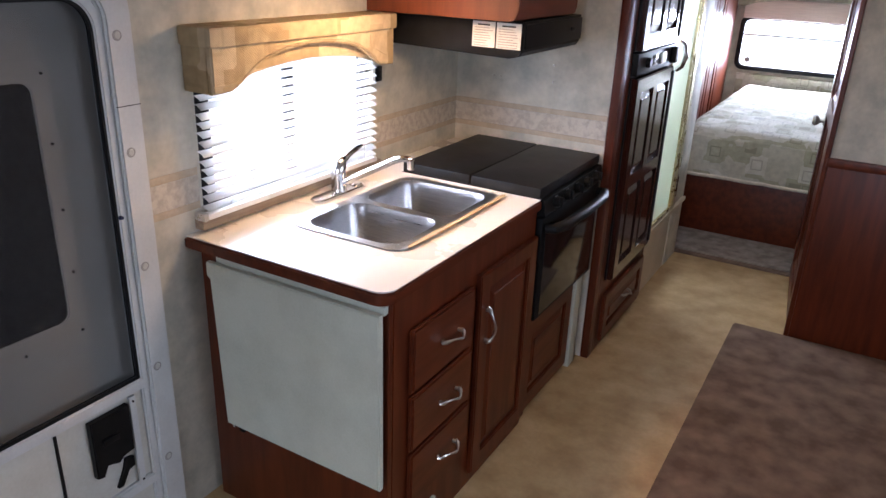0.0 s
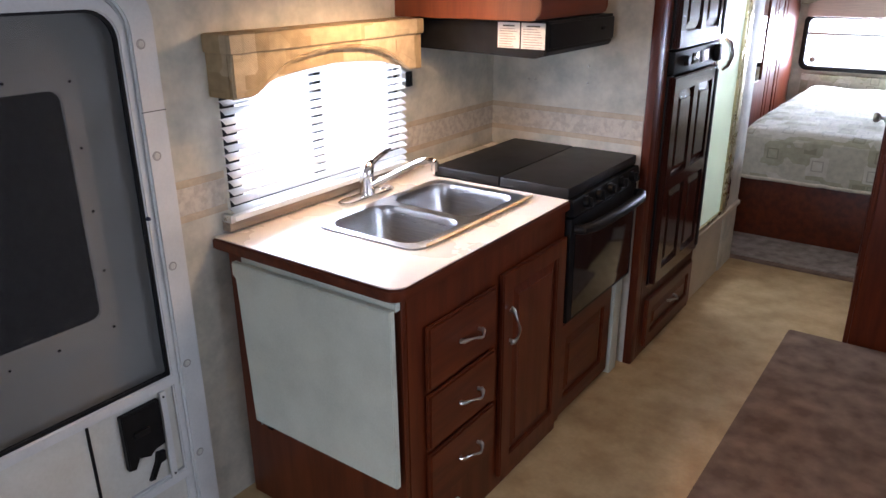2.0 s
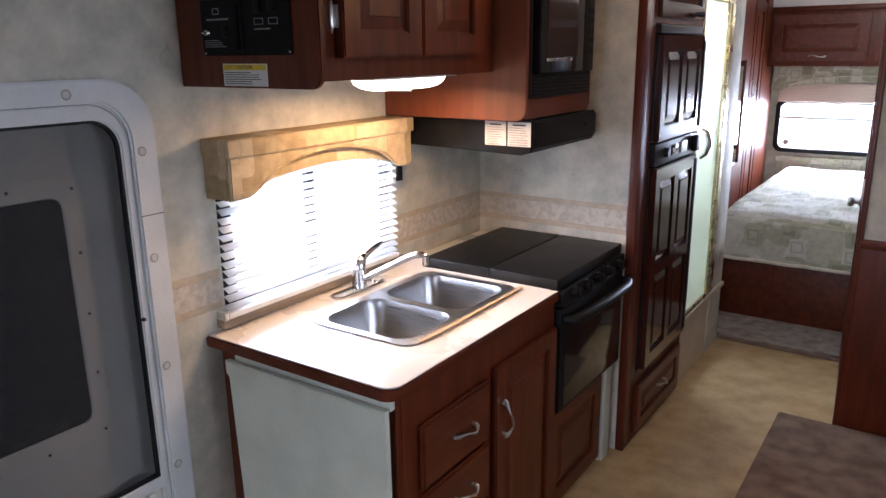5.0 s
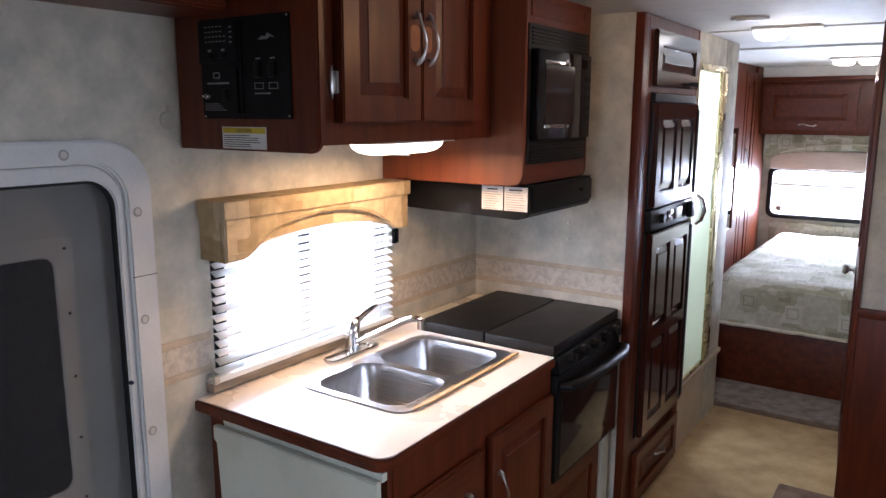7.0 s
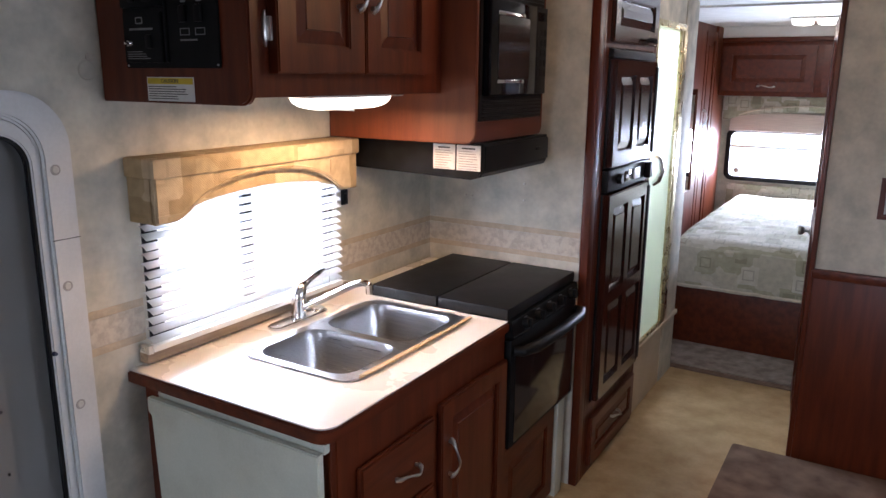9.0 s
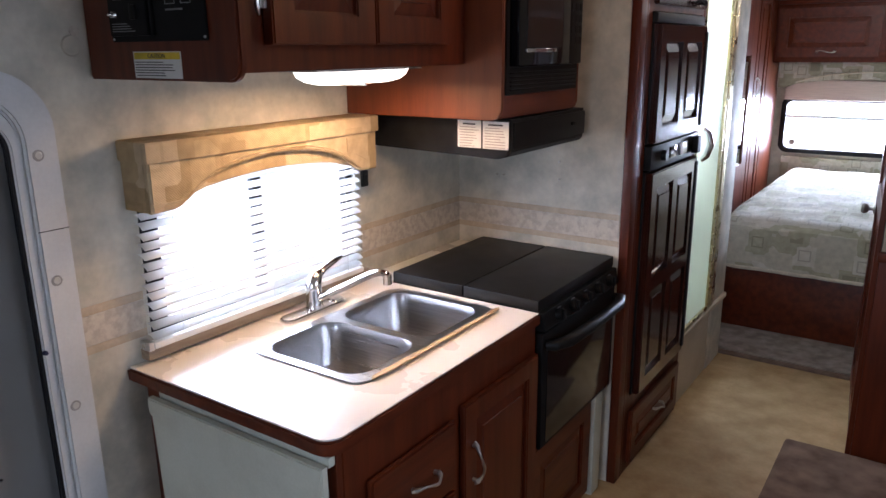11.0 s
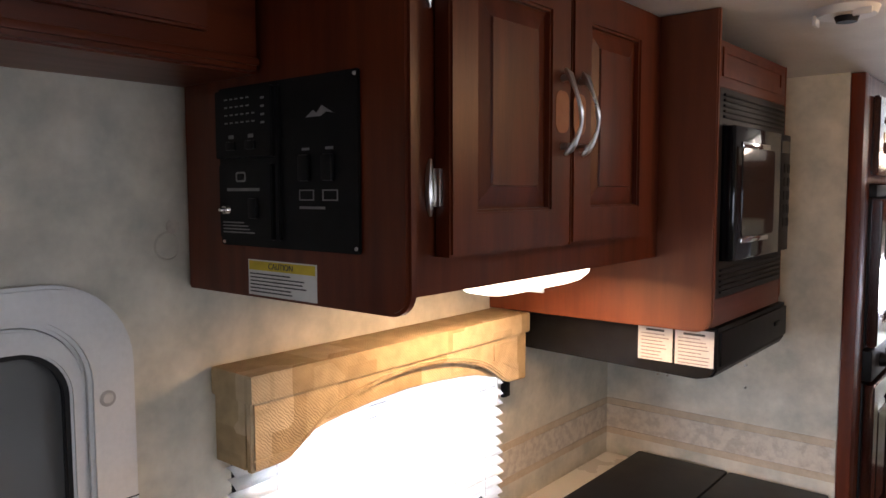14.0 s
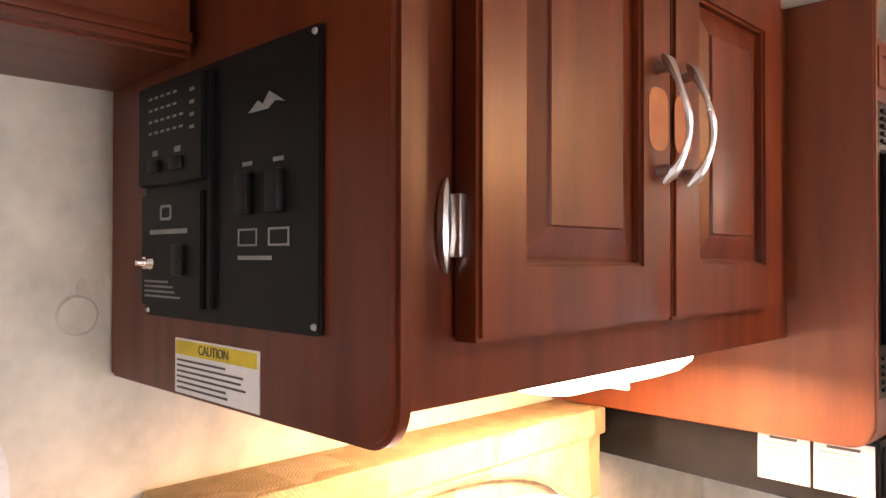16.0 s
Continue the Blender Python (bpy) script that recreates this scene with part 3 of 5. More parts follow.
    for u, v in [(2.503, 0.255), (2.503, 0.565), (2.503, 0.873), (2.504, 1.186), (2.505, 1.472), (2.325, 1.625), (2.07, 1.625)]:
        bm = bmesh.new()
        disc(bm, (0.017, u, v), (1, 0, 0), 0.0105, 0.003, 16, 0.003)
        part("rivet", bm, RIVET, d)
        bm = bmesh.new()
        disc(bm, (0.0178, u, v), (1, 0, 0), 0.0130, 0.0006, 18)
        part("washer", bm, NICKEL_DULL, d)
    bm = bmesh.new()
    disc(bm, (0.006, 2.458, 1.022), (1, 0, 0), 0.0065, 0.008, 12, 0.002)
    part("latch_button", bm, mat("dark_blue_plastic", (0.01, 0.015, 0.05), None, 0.4), d, "dark blue latch button")
    part("frame_joint", B(0.0175, 2.480, 1.302, 0.0188, 2.550, 1.304), SEAL, d)


entry_door()

ring = thing("wall_ring_mark", (0.001, 2.623, 1.703), "faint round wall cover patch on the wallpaper", "wall cover")
bm = bmesh.new()
disc(bm, (0.0005, 2.623, 1.703), (1, 0, 0), 0.024, 0.003, 28, 0.003)
part("cover_disc", bm, PAPER, ring)
bm = bmesh.new()
disc(bm, (0.0005, 2.634, 1.735), (1, 0, 0), 0.012, 0.0015, 16)
part("filler_patch", bm, BORDER, ring)


# ---------------------------------------------------------------- kitchen window, blind, valance
def kitchen_window():
    wi = thing("window_1", (-0.02, 3.13, WZ0), "black-framed sliding kitchen window, blown bright by daylight", "window", kind="structure")
    part("window_frame", prism([(WY0, WZ0), (WY1, WZ0), (WY1, WZ1), (WY0, WZ1)], -0.045, -0.012, EAST, 0.003, [[(WY0 + 0.064, WZ0 + 0.022), (WY0 + 0.064, WZ1 - 0.025), (WY1 - 0.03, WZ1 - 0.025), (WY1 - 0.03, WZ0 + 0.022)]]), SEAL, wi)
    part("mullion", B(-0.040, 3.125, WZ0 + 0.022, -0.015, 3.16, WZ1 - 0.025, bevel=0.003), SEAL, wi)
    for a, b in ((WY0 + 0.064, 3.125), (3.16, WY1 - 0.03)):
        p = part("pane", B(-0.030, a, WZ0 + 0.022, -0.026, b, WZ1 - 0.025), PANE, wi)
        p.visible_shadow = False
    part("window_sill", B(0.0005, 2.698, 0.918, 0.036, 3.575, 0.950, bevel=0.004), SILL_WOOD, wi, "grey-tan sill board")


kitchen_window()


def blind():
    bl = thing("venetian_blind", (0.045, 3.12, 0.95), "white horizontal slat blind, lowered with open slats", "blind")
    part("head_rail", B(0.012, 2.722, 1.445, 0.052, 3.515, 1.475, bevel=0.002), SLAT, bl)
    part("bottom_rail", B(0.024, 2.708, 0.951, 0.052, 3.528, 0.969, bevel=0.005), SLAT, bl)
    bm = bmesh.new()
    prev = None
    for k in range(9):
        t = k / 8 - 0.5
        h = 0.0035 * (1 - 4 * t * t)
        row = [bm.verts.new((t * 0.030, y, h - 0.42 * t * 0.030)) for y in (-0.4075, 0.4075)]
        if prev:
            bm.faces.new((prev[0], prev[1], row[1], row[0]))
        prev = row
    bmesh.ops.solidify(bm, geom=list(bm.faces), thickness=0.0008)
    me = bpy.data.meshes.new("slat")
    bm.to_mesh(me)
    bm.free()
    me.materials.append(BLIND)
    smooth(me)
    for k in range(18):
        s = new("slat", me)
        s.parent = bl
        s.location = (-0.007 + rng.uniform(-0.001, 0.001), -0.0025 + rng.uniform(-0.004, 0.004), 0.033 + k * 0.0262)
        s.rotation_euler = (rng.uniform(-0.004, 0.004), rng.uniform(-0.06, 0.06), 0)
    for y in (2.80, 3.12, 3.45):
        for x in (0.026, 0.051):
            bm = bmesh.new()
            tube(bm, [(x, y, 0.96), (x, y, 1.45)], 0.0009, 5)
            part("ladder_cord", bm, SLAT, bl)
    bm = bmesh.new()
    tube(bm, [(0.058, 3.485, 1.45), (0.060, 3.488, 1.25)], 0.0028, 6)
    part("tilt_wand", bm, SLAT, bl)
    part("hold_down", B(0.008, 2.694, 0.948, 0.048, 2.711, 0.972, bevel=0.003), NICKEL, bl, "small metal hold-down bracket")


blind()


def valance():
    v = thing("window_valance", (0.05, 3.11, 1.32), "tan fabric-covered box valance with an arched lower edge", "valance")
    Y0, Y1 = 2.705, 3.543
    half = [(0.0, 1.312), (0.066, 1.314), (0.085, 1.320), (0.105, 1.331), (0.128, 1.346), (0.160, 1.366), (0.200, 1.383), (0.25, 1.397), (0.32, 1.409), (0.419, 1.415)]
    under = [(0.10, 1.330), (0.155, 1.344), (0.185, 1.351), (0.24, 1.358), (0.31, 1.364), (0.419, 1.369)]
    low = [(Y0 + a, z) for a, z in half] + [(Y1 - a, z) for a, z in half[::-1][1:]]
    part("face_board", prism(low + [(Y1, 1.45), (Y0, 1.45)], 0.090, 0.112, EAST, 0.005), VALANCE, v)
    part("inner_apron", prism([(Y0 + a, z) for a, z in under] + [(Y1 - a, z) for a, z in under[::-1][1:]] + [(Y1 - 0.05, 1.425), (Y0 + 0.05, 1.425)], 0.072, 0.089, EAST, 0.003), VALANCE, v, "tan apron strip behind the arch")
    part("top_moulding", B(0.0, Y0 - 0.008, 1.433, 0.122, Y1 + 0.004, 1.485, bevel=0.008), VALANCE, v)
    part("return_board", B(0.0, Y0, 1.312, 0.090, Y0 + 0.02, 1.437, bevel=0.004), VALANCE, v)
    part("return_board", B(0.0, Y1 - 0.02, 1.312, 0.090, Y1, 1.437, bevel=0.004), VALANCE, v)
    part("welt", prism([(Y0, 1.332), (Y0 + 0.092, 1.332), (Y0 + 0.098, 1.336), (Y0, 1.336)], 0.112, 0.115, EAST), VALANCE, v)
    part("appliqued_patch", prism([(Y1 - 0.145, 1.382), (Y1 - 0.11, 1.372), (Y1 - 0.05, 1.345), (Y1 - 0.045, 1.420), (Y1 - 0.145, 1.424)], 0.112, 0.115, EAST, 0.001), VALANCE, v, "lighter fabric patch")
    bm = bmesh.new()
    tube(bm, [(0.1135, y, z + 0.012) for y, z in low[3:-3]], 0.0016, 6)
    part("piping", bm, VALANCE, v)


valance()

sw = thing("wall_switch", (0.001, 3.60, 1.26), "small black wall switch beside the window", "switch")
part("switch_plate", B(0.0005, 3.585, 1.232, 0.012, 3.615, 1.288, bevel=0.003), BLACK, sw)
part("rocker", B(0.010, 3.593, 1.246, 0.016, 3.607, 1.274, bevel=0.002), BLACK, sw)


# ---------------------------------------------------------------- base cabinet, worktop, sink
def base_cabinet():
    c = thing("base_cabinet", (0.35, 3.14, 0), "dark cherry kitchen base cabinet with three drawers and a door", "cabinet")
    part("side_panel", B(0.03, 2.685, 0.0, 0.687, 2.703, 0.872, bevel=0.002), CHERRY, c)
    part("side_panel", B(0.03, 3.562, 0.0, 0.667, 3.580, 0.872), CHERRY, c)
    part("face_frame", prism([(2.704, 0.0), (3.58, 0.0), (3.58, 0.872), (2.704, 0.872)], 0.668, 0.688, EAST, 0.002,
         [[(2.80, 0.575), (2.80, 0.75), (3.085, 0.75), (3.085, 0.575)], [(2.80, 0.39), (2.80, 0.54), (3.085, 0.54), (3.085, 0.39)], [(2.80, 0.20), (2.80, 0.345), (3.085, 0.345), (3.085, 0.20)], [(3.17, 0.07), (3.17, 0.75), (3.53, 0.75), (3.53, 0.07)]]), CHERRY, c)
    part("back_panel", B(0.012, 2.704, 0.0, 0.028, 3.561, 0.872), CHERRY, c)
    for z0, z1 in ((0.572, 0.765), (0.380, 0.558), (0.190, 0.366)):
        dr = part("drawer", prism([(2.772, z0), (3.112, z0), (3.112, z1), (2.772, z1)], 0.6885, 0.708, EAST, 0.007), CHERRY_H, c)
        part("drawer_box", B(0.30, 2.808, z0 + 0.03, 0.674, 3.082, z1 - 0.03), CHERRY, dr)
        bow_handle(dr, EAST, 2.965, (z0 + z1) / 2, 0.708, 0.115, False)
    d = panel_door("cabinet_door", c, EAST, 3.150, 0.055, 3.566, 0.785, 0.6885, CHERRY, 0.062)
    bow_handle(d, EAST, 3.190, 0.605, 0.7085, 0.13, True)
    part("toe_plate", B(0.689, 2.83, 0.03, 0.701, 2.93, 0.118, bevel=0.002), WHITE_BOARD, c, "white plate at the cabinet foot")


base_cabinet()


def worktop():
    w = thing("worktop", (0.35, 3.3, 0.872), "cream laminate worktop with a dark wood edge", "worktop")
    outer = [(0.002, 2.655), (0.655, 2.655)] + [(0.655 + 0.045 * math.sin(radians(a)), 2.70 - 0.045 * math.cos(radians(a))) for a in range(15, 91, 15)] + [(0.700, 3.584), (0.124, 3.584), (0.124, 4.2), (0.002, 4.2)]
    hole = rounded(0.19, 2.915, 0.560, 3.52, 0.05)[::-1]
    part("edge_band", prism(outer, 0.8725, 0.9065, None, 0.004, [hole]), CHERRY_H, w, "dark cherry edge")
    inner = [(x - (0.004 if x > 0.1 else 0), y + (0.005 if y < 2.72 else 0)) for x, y in outer]
    part("laminate_top", prism(inner, 0.9065, 0.910, None, 0.0008, [hole]), LAMINATE, w)


worktop()


def loop_verts(bm, pts, z):
    return [bm.verts.new((x, y, z)) for x, y in pts]


def bridge(bm, a, b):
    for k in range(len(a)):
        bm.faces.new((a[k], a[(k + 1) % len(a)], b[(k + 1) % len(b)], b[k]))


def sink():
    s = thing("sink", (0.37, 3.24, 0.75), "stainless steel double-bowl sink set in the worktop", "sink")
    bowls = [(0.205, 2.925, 0.540, 3.186), (0.205, 3.222, 0.540, 3.508)]
    part("rim", prism(rounded(0.172, 2.893, 0.580, 3.540, 0.055), 0.9102, 0.9150, None, 0.002, [rounded(*b, 0.06)[::-1] for b in bowls]), STEEL, s)
    for a, b, c, d in bowls:
        bm = bmesh.new()
        rings = [loop_verts(bm, rounded(a - 0.003 + i, b - 0.003 + i, c + 0.003 - i, d + 0.003 - i, r), z) for i, r, z in ((0, 0.062, 0.9135), (0.004, 0.058, 0.906), (0.007, 0.056, 0.89), (0.016, 0.055, 0.80), (0.022, 0.06, 0.775), (0.036, 0.06, 0.758), (0.06, 0.055, 0.752))]
        for p, q in zip(rings, rings[1:]):
            bridge(bm, p, q)
        bm.faces.new(rings[-1])
        bowl = part("bowl", bm, STEEL, s)
        bm = bmesh.new()
        disc(bm, ((a + c) / 2, (b + d) / 2, 0.7522), (0, 0, 1), 0.042, 0.003, 24, 0.003)
        dr = part("drain", bm, CHROME, bowl)
        bm = bmesh.new()
        disc(bm, ((a + c) / 2, (b + d) / 2, 0.7553), (0, 0, 1), 0.022, 0.001, 20)
        part("drain_strainer", bm, SEAL, bowl)
    # Thin raised strip that stands in for the warm reflection on the rim.
    strip = prism([(0.568, 2.95), (0.583, 2.93), (0.590, 3.0), (0.591, 3.25), (0.588, 3.53), (0.580, 3.545), (0.572, 3.53), (0.571, 3.2)], 0.9152, 0.9195, None, 0.0015)
    part("rim_reflection", strip, RIM_SHEEN, s, "tan strip along the front rim, a warm reflection put into colour")


sink()


def faucet():
    f = thing("kitchen_faucet", (0.10, 3.24, 0.910), "chrome single-lever kitchen faucet with a long spout", "faucet")
    part("base_plate", prism([(x, y) for x, y in rounded(0.080, 3.092, 0.138, 3.352, 0.028)], 0.9102, 0.924, None, 0.005), CHROME, f)
    bm = bmesh.new()
    tube(bm, [(0.109, 3.225, 0.922), (0.109, 3.225, 0.945), (0.109, 3.225, 0.975), (0.109, 3.226, 0.995), (0.109, 3.232, 1.012), (0.109, 3.243, 1.024), (0.109, 3.256, 1.030)], [0.027, 0.0245, 0.0245, 0.0245, 0.0225, 0.018, 0.011], 20)
    part("body", bm, CHROME, f)
    bm = bmesh.new()
    pts = [(0.118, 3.226, 0.950), (0.160, 3.230, 0.972), (0.205, 3.234, 0.996), (0.250, 3.238, 1.020), (0.293, 3.242, 1.044), (0.326, 3.245, 1.061), (0.350, 3.247, 1.069), (0.368, 3.249, 1.070), (0.380, 3.250, 1.066)]
    tube(bm, pts, [0.013 - 0.003 * k / 8 for k in range(9)], 12)
    sp = part("spout", bm, CHROME, f)
    bm = bmesh.new()
    disc(bm, (pts[-1][0], pts[-1][1], pts[-1][2] - 0.028), (0, 0, 1), 0.0125, 0.03, 14)
    part("aerator", bm, CHROME, sp)
    bm = bmesh.new()
    tube(bm, [(0.109, 3.240, 1.010), (0.109, 3.252, 1.022), (0.108, 3.275, 1.033), (0.107, 3.300, 1.041), (0.106, 3.330, 1.048), (0.105, 3.360, 1.052)], [0.014, 0.0125, 0.0115, 0.0115, 0.010, 0.005], 12)
    part("lever", bm, CHROME, f)
    bm = bmesh.new()
    disc(bm, (0.109, 3.318, 0.9235), (0, 0, 1), 0.024, 0.005, 20, 0.002)
    part("hole_cap", bm, CHROME, f, "round chrome cap on the base plate")


faucet()


def flap():
    f = thing("folding_flap", (0.37, 2.63, 0.32), "white drop-leaf worktop extension hanging folded down", "flap")
    part("leaf", prism([(0.128, 0.335), (0.690, 0.330), (0.686, 0.856), (0.094, 0.856), (0.094, 0.816), (0.106, 0.808)], -2.662, -2.641, SOUTH, 0.003), WHITE_BOARD, f)
    part("hinge_strip", B(0.112, 2.664, 0.848, 0.686, 2.684, 0.871, bevel=0.002), WHITE_BOARD, f)
    part("support_bracket", B(0.15, 2.664, 0.30, 0.17, 2.684, 0.345, bevel=0.003), BLACK, f, "black folding bracket")
    bm = bmesh.new()
    disc(bm, (0.145, 2.662, 0.325), (0, -1, 0), 0.005, 0.012, 10)
    part("bracket_pin", bm, CHROME, f)


flap()


# ---------------------------------------------------------------- range, hood, microwave cabinet
def gas_range():
    r = thing("gas_range", (0.42, 3.89, 0), "black gas range with a folding cooktop cover, knobs and oven", "range")
    Y0, Y1 = 3.592, 4.182
    part("body", B(0.14, Y0, 0.43, 0.672, Y1, 0.905, bevel=0.004), BLACK, r)
    part("cooktop_cover", B(0.128, Y0 - 0.004, 0.908, 0.414, Y1 + 0.002, 0.948, bevel=0.007), BLACK_TOP, r)
    part("cooktop_cover", B(0.418, Y0 - 0.004, 0.908, 0.692, Y1 + 0.002, 0.948, bevel=0.007), BLACK_TOP, r)
    part("control_panel", prism([(-0.672, 0.845), (-0.715, 0.85), (-0.704, 0.906), (-0.672, 0.906)], Y0, Y1, Matrix(((-1, 0, 0, 0), (0, 0, 1, 0), (0, 1, 0, 0), (0, 0, 0, 1))), 0.002), BLACK, r)
    for k in range(5):
        y = 3.69 + k * 0.102
        bm = bmesh.new()
        disc(bm, (0.709, y, 0.878), (1, 0, 0.18), 0.021, 0.020, 20, 0.003)
        box(bm, 0.724, y - 0.004, 0.864, 0.738, y + 0.004, 0.898, 0.002)
        part("knob", bm, BLACK, r)
        part("knob_mark", B(0.7105, y - 0.012, 0.8995, 0.7125, y + 0.012, 0.9015), PRINT, r)
    door = part("oven_door", B(0.674, Y0 + 0.004, 0.44, 0.706, Y1 - 0.006, 0.838, bevel=0.005), BLACK, r)
    part("oven_window", B(0.7062, Y0 + 0.035, 0.455, 0.7092, Y1 - 0.03, 0.775, bevel=0.001), OVEN_GLASS, door, "smoked oven window")
    bm = bmesh.new()
    tube(bm, [(0.71, Y0 + 0.02, 0.80), (0.738, Y0 + 0.03, 0.802), (0.758, Y0 + 0.09, 0.802), (0.764, 3.9, 0.802), (0.758, Y1 - 0.09, 0.802), (0.738, Y1 - 0.03, 0.802), (0.71, Y1 - 0.02, 0.80)], [0.016, 0.019, 0.020, 0.020, 0.020, 0.019, 0.016], 12)
    part("oven_handle", bm, BLACK, door, "thick black bar handle")


gas_range()


def range_base():
    c = thing("range_base_cabinet", (0.4, 3.89, 0), "dark cherry cabinet below the range", "cabinet")
    part("carcass", B(0.14, 3.592, 0.0, 0.660, 4.08, 0.428), CHERRY, c)
    panel_door("drawer_front", c, EAST, 3.588, 0.025, 4.066, 0.418, 0.661, CHERRY_H, 0.07)
    part("filler_post", B(0.655, 4.082, 0.0, 0.690, 4.150, 0.428, bevel=0.002), WHITE_BOARD, c, "white filler post")


range_base()


def hood():
    h = thing("range_hood", (0.30, 3.9, 1.37), "black range hood with two paper labels on its side", "range hood")
    m = Matrix(((1, 0, 0, 0), (0, 0, 1, 0), (0, 1, 0, 0), (0, 0, 0, 1)))
    part("hood_shell", prism([(0.004, 1.376), (0.525, 1.362), (0.562, 1.372), (0.572, 1.386), (0.572, 1.484), (0.004, 1.484)], 3.612, 4.135, m, 0.005), BLACK, h)
    part("front_panel", B(0.572, 3.628, 1.395, 0.577, 4.135, 1.474, bevel=0.002), BLACK, h)
    part("fan_switch", B(0.577, 4.02, 1.432, 0.582, 4.06, 1.444, bevel=0.002), PANEL_BLACK, h)
    for a, b in ((0.385, 0.470), (0.476, 0.566)):
        l = part("label", B(a, 3.6105, 1.393, b, 3.6118, 1.476), LABEL_W, h, "white paper instruction label")
        bm = bmesh.new()
        bars(bm, SOUTH, a + 0.008, 1.394, b - 0.008, 1.460, -3.6104, 8, rng, 0.3, 0.35)
        part("fine_print", bm, INK_PALE, l)
        part("label_heading", B(a + 0.02, 3.6096, 1.463, b - 0.02, 3.6104, 1.468), INK, l)


hood()


def microwave_cabinet():
    c = thing("microwave_cabinet", (0.3, 3.7959, 1.49), "cherry overhead cabinet holding a built-in microwave", "cabinet")
    # Sides and bottom board carry the lamp glow in their colour.
    part("side_panel", prism(rounded(0.002, 1.487, 0.59, 2.168, 0.04, 8, (0, 1, 0, 0)), -3.5441, -3.53, SOUTH, 0.003), CHERRY_LIT, c, "cherry cabinet side with the lamp's orange glow put into its colour")
    part("side_panel", prism(rounded(0.002, 1.487, 0.578, 2.112, 0.03, 8, (0, 1, 0, 0)), -4.0649, -4.0524, SOUTH, 0.003), CHERRY_LIT, c)
    part("bottom_board", B(0.004, 3.5449, 1.49, 0.568, 4.0516, 1.506), CHERRY_LIT, c)
    part("front_frame", prism([(3.5449, 1.494), (4.0516, 1.494), (4.0516, 2.112), (3.5449, 2.112)], 0.556, 0.578, EAST, 0.002, [[(3.5628, 1.556), (3.5628, 2.012), (4.043, 2.012), (4.043, 1.556)]]), CHERRY_H, c)
    part("top_panel", prism([(3.5847, 2.035), (4.0227, 2.035), (4.0227, 2.098), (3.5847, 2.098)], 0.578, 0.581, EAST, 0.001, [[(3.6043, 2.055), (3.6043, 2.085), (4.0031, 2.085), (4.0031, 2.055)]]), CHERRY, c)
    m = thing("microwave_oven", (0.4, 3.7959, 1.556), "black built-in microwave with a mirrored door window", "microwave")
    part("case", B(0.20, 3.5652, 1.558, 0.568, 4.0414, 2.010), PANEL_BLACK, m)
    part("trim_kit", prism([(3.5636, 1.557), (4.0422, 1.557), (4.0422, 2.011), (3.5636, 2.011)], 0.568, 0.582, EAST, 0.002, [[(3.5847, 1.635), (3.5847, 1.935), (4.0266, 1.935), (4.0266, 1.635)]]), BLACK, m)
    for z0, z1 in ((1.945, 2.003), (1.565, 1.625)):
        for k in range(5):
            z = z0 + (z1 - z0) * (k + 0.5) / 5
            part("louvre", B(0.582, 3.5847, z - 0.0035, 0.587, 4.0266, z + 0.002, bevel=0.001), BLACK, m)
    d = part("microwave_door", B(0.57, 3.5886, 1.638, 0.61, 3.921, 1.932, bevel=0.006), BLACK_GLASS, m)
    part("door_window", prism(rounded(3.6317, 1.69, 3.8624, 1.885, 0.012), 0.61, 0.6125, EAST, 0.001), MW_GLASS, d, "mirror-tinted door window")
    part("chrome_strip", B(0.61, 3.6277, 1.886, 0.614, 3.8193, 1.898, bevel=0.002), CHROME, d)
    part("chrome_strip", B(0.61, 3.6277, 1.676, 0.614, 3.8193, 1.687, bevel=0.002), CHROME, d)
    part("control_column", B(0.57, 3.9249, 1.638, 0.604, 4.0227, 1.932, bevel=0.004), BLACK, m)
    part("clock_display", B(0.604, 3.9405, 1.885, 0.6055, 4.007, 1.915), BLACK_GLASS, m)
    for a in range(5):
        for b in range(3):
            part("key", B(0.604, 3.9405 + b * 0.029, 1.70 + a * 0.034, 0.6055, 3.9585 + b * 0.029, 1.722 + a * 0.034), PANEL_BLACK, m)


microwave_cabinet()


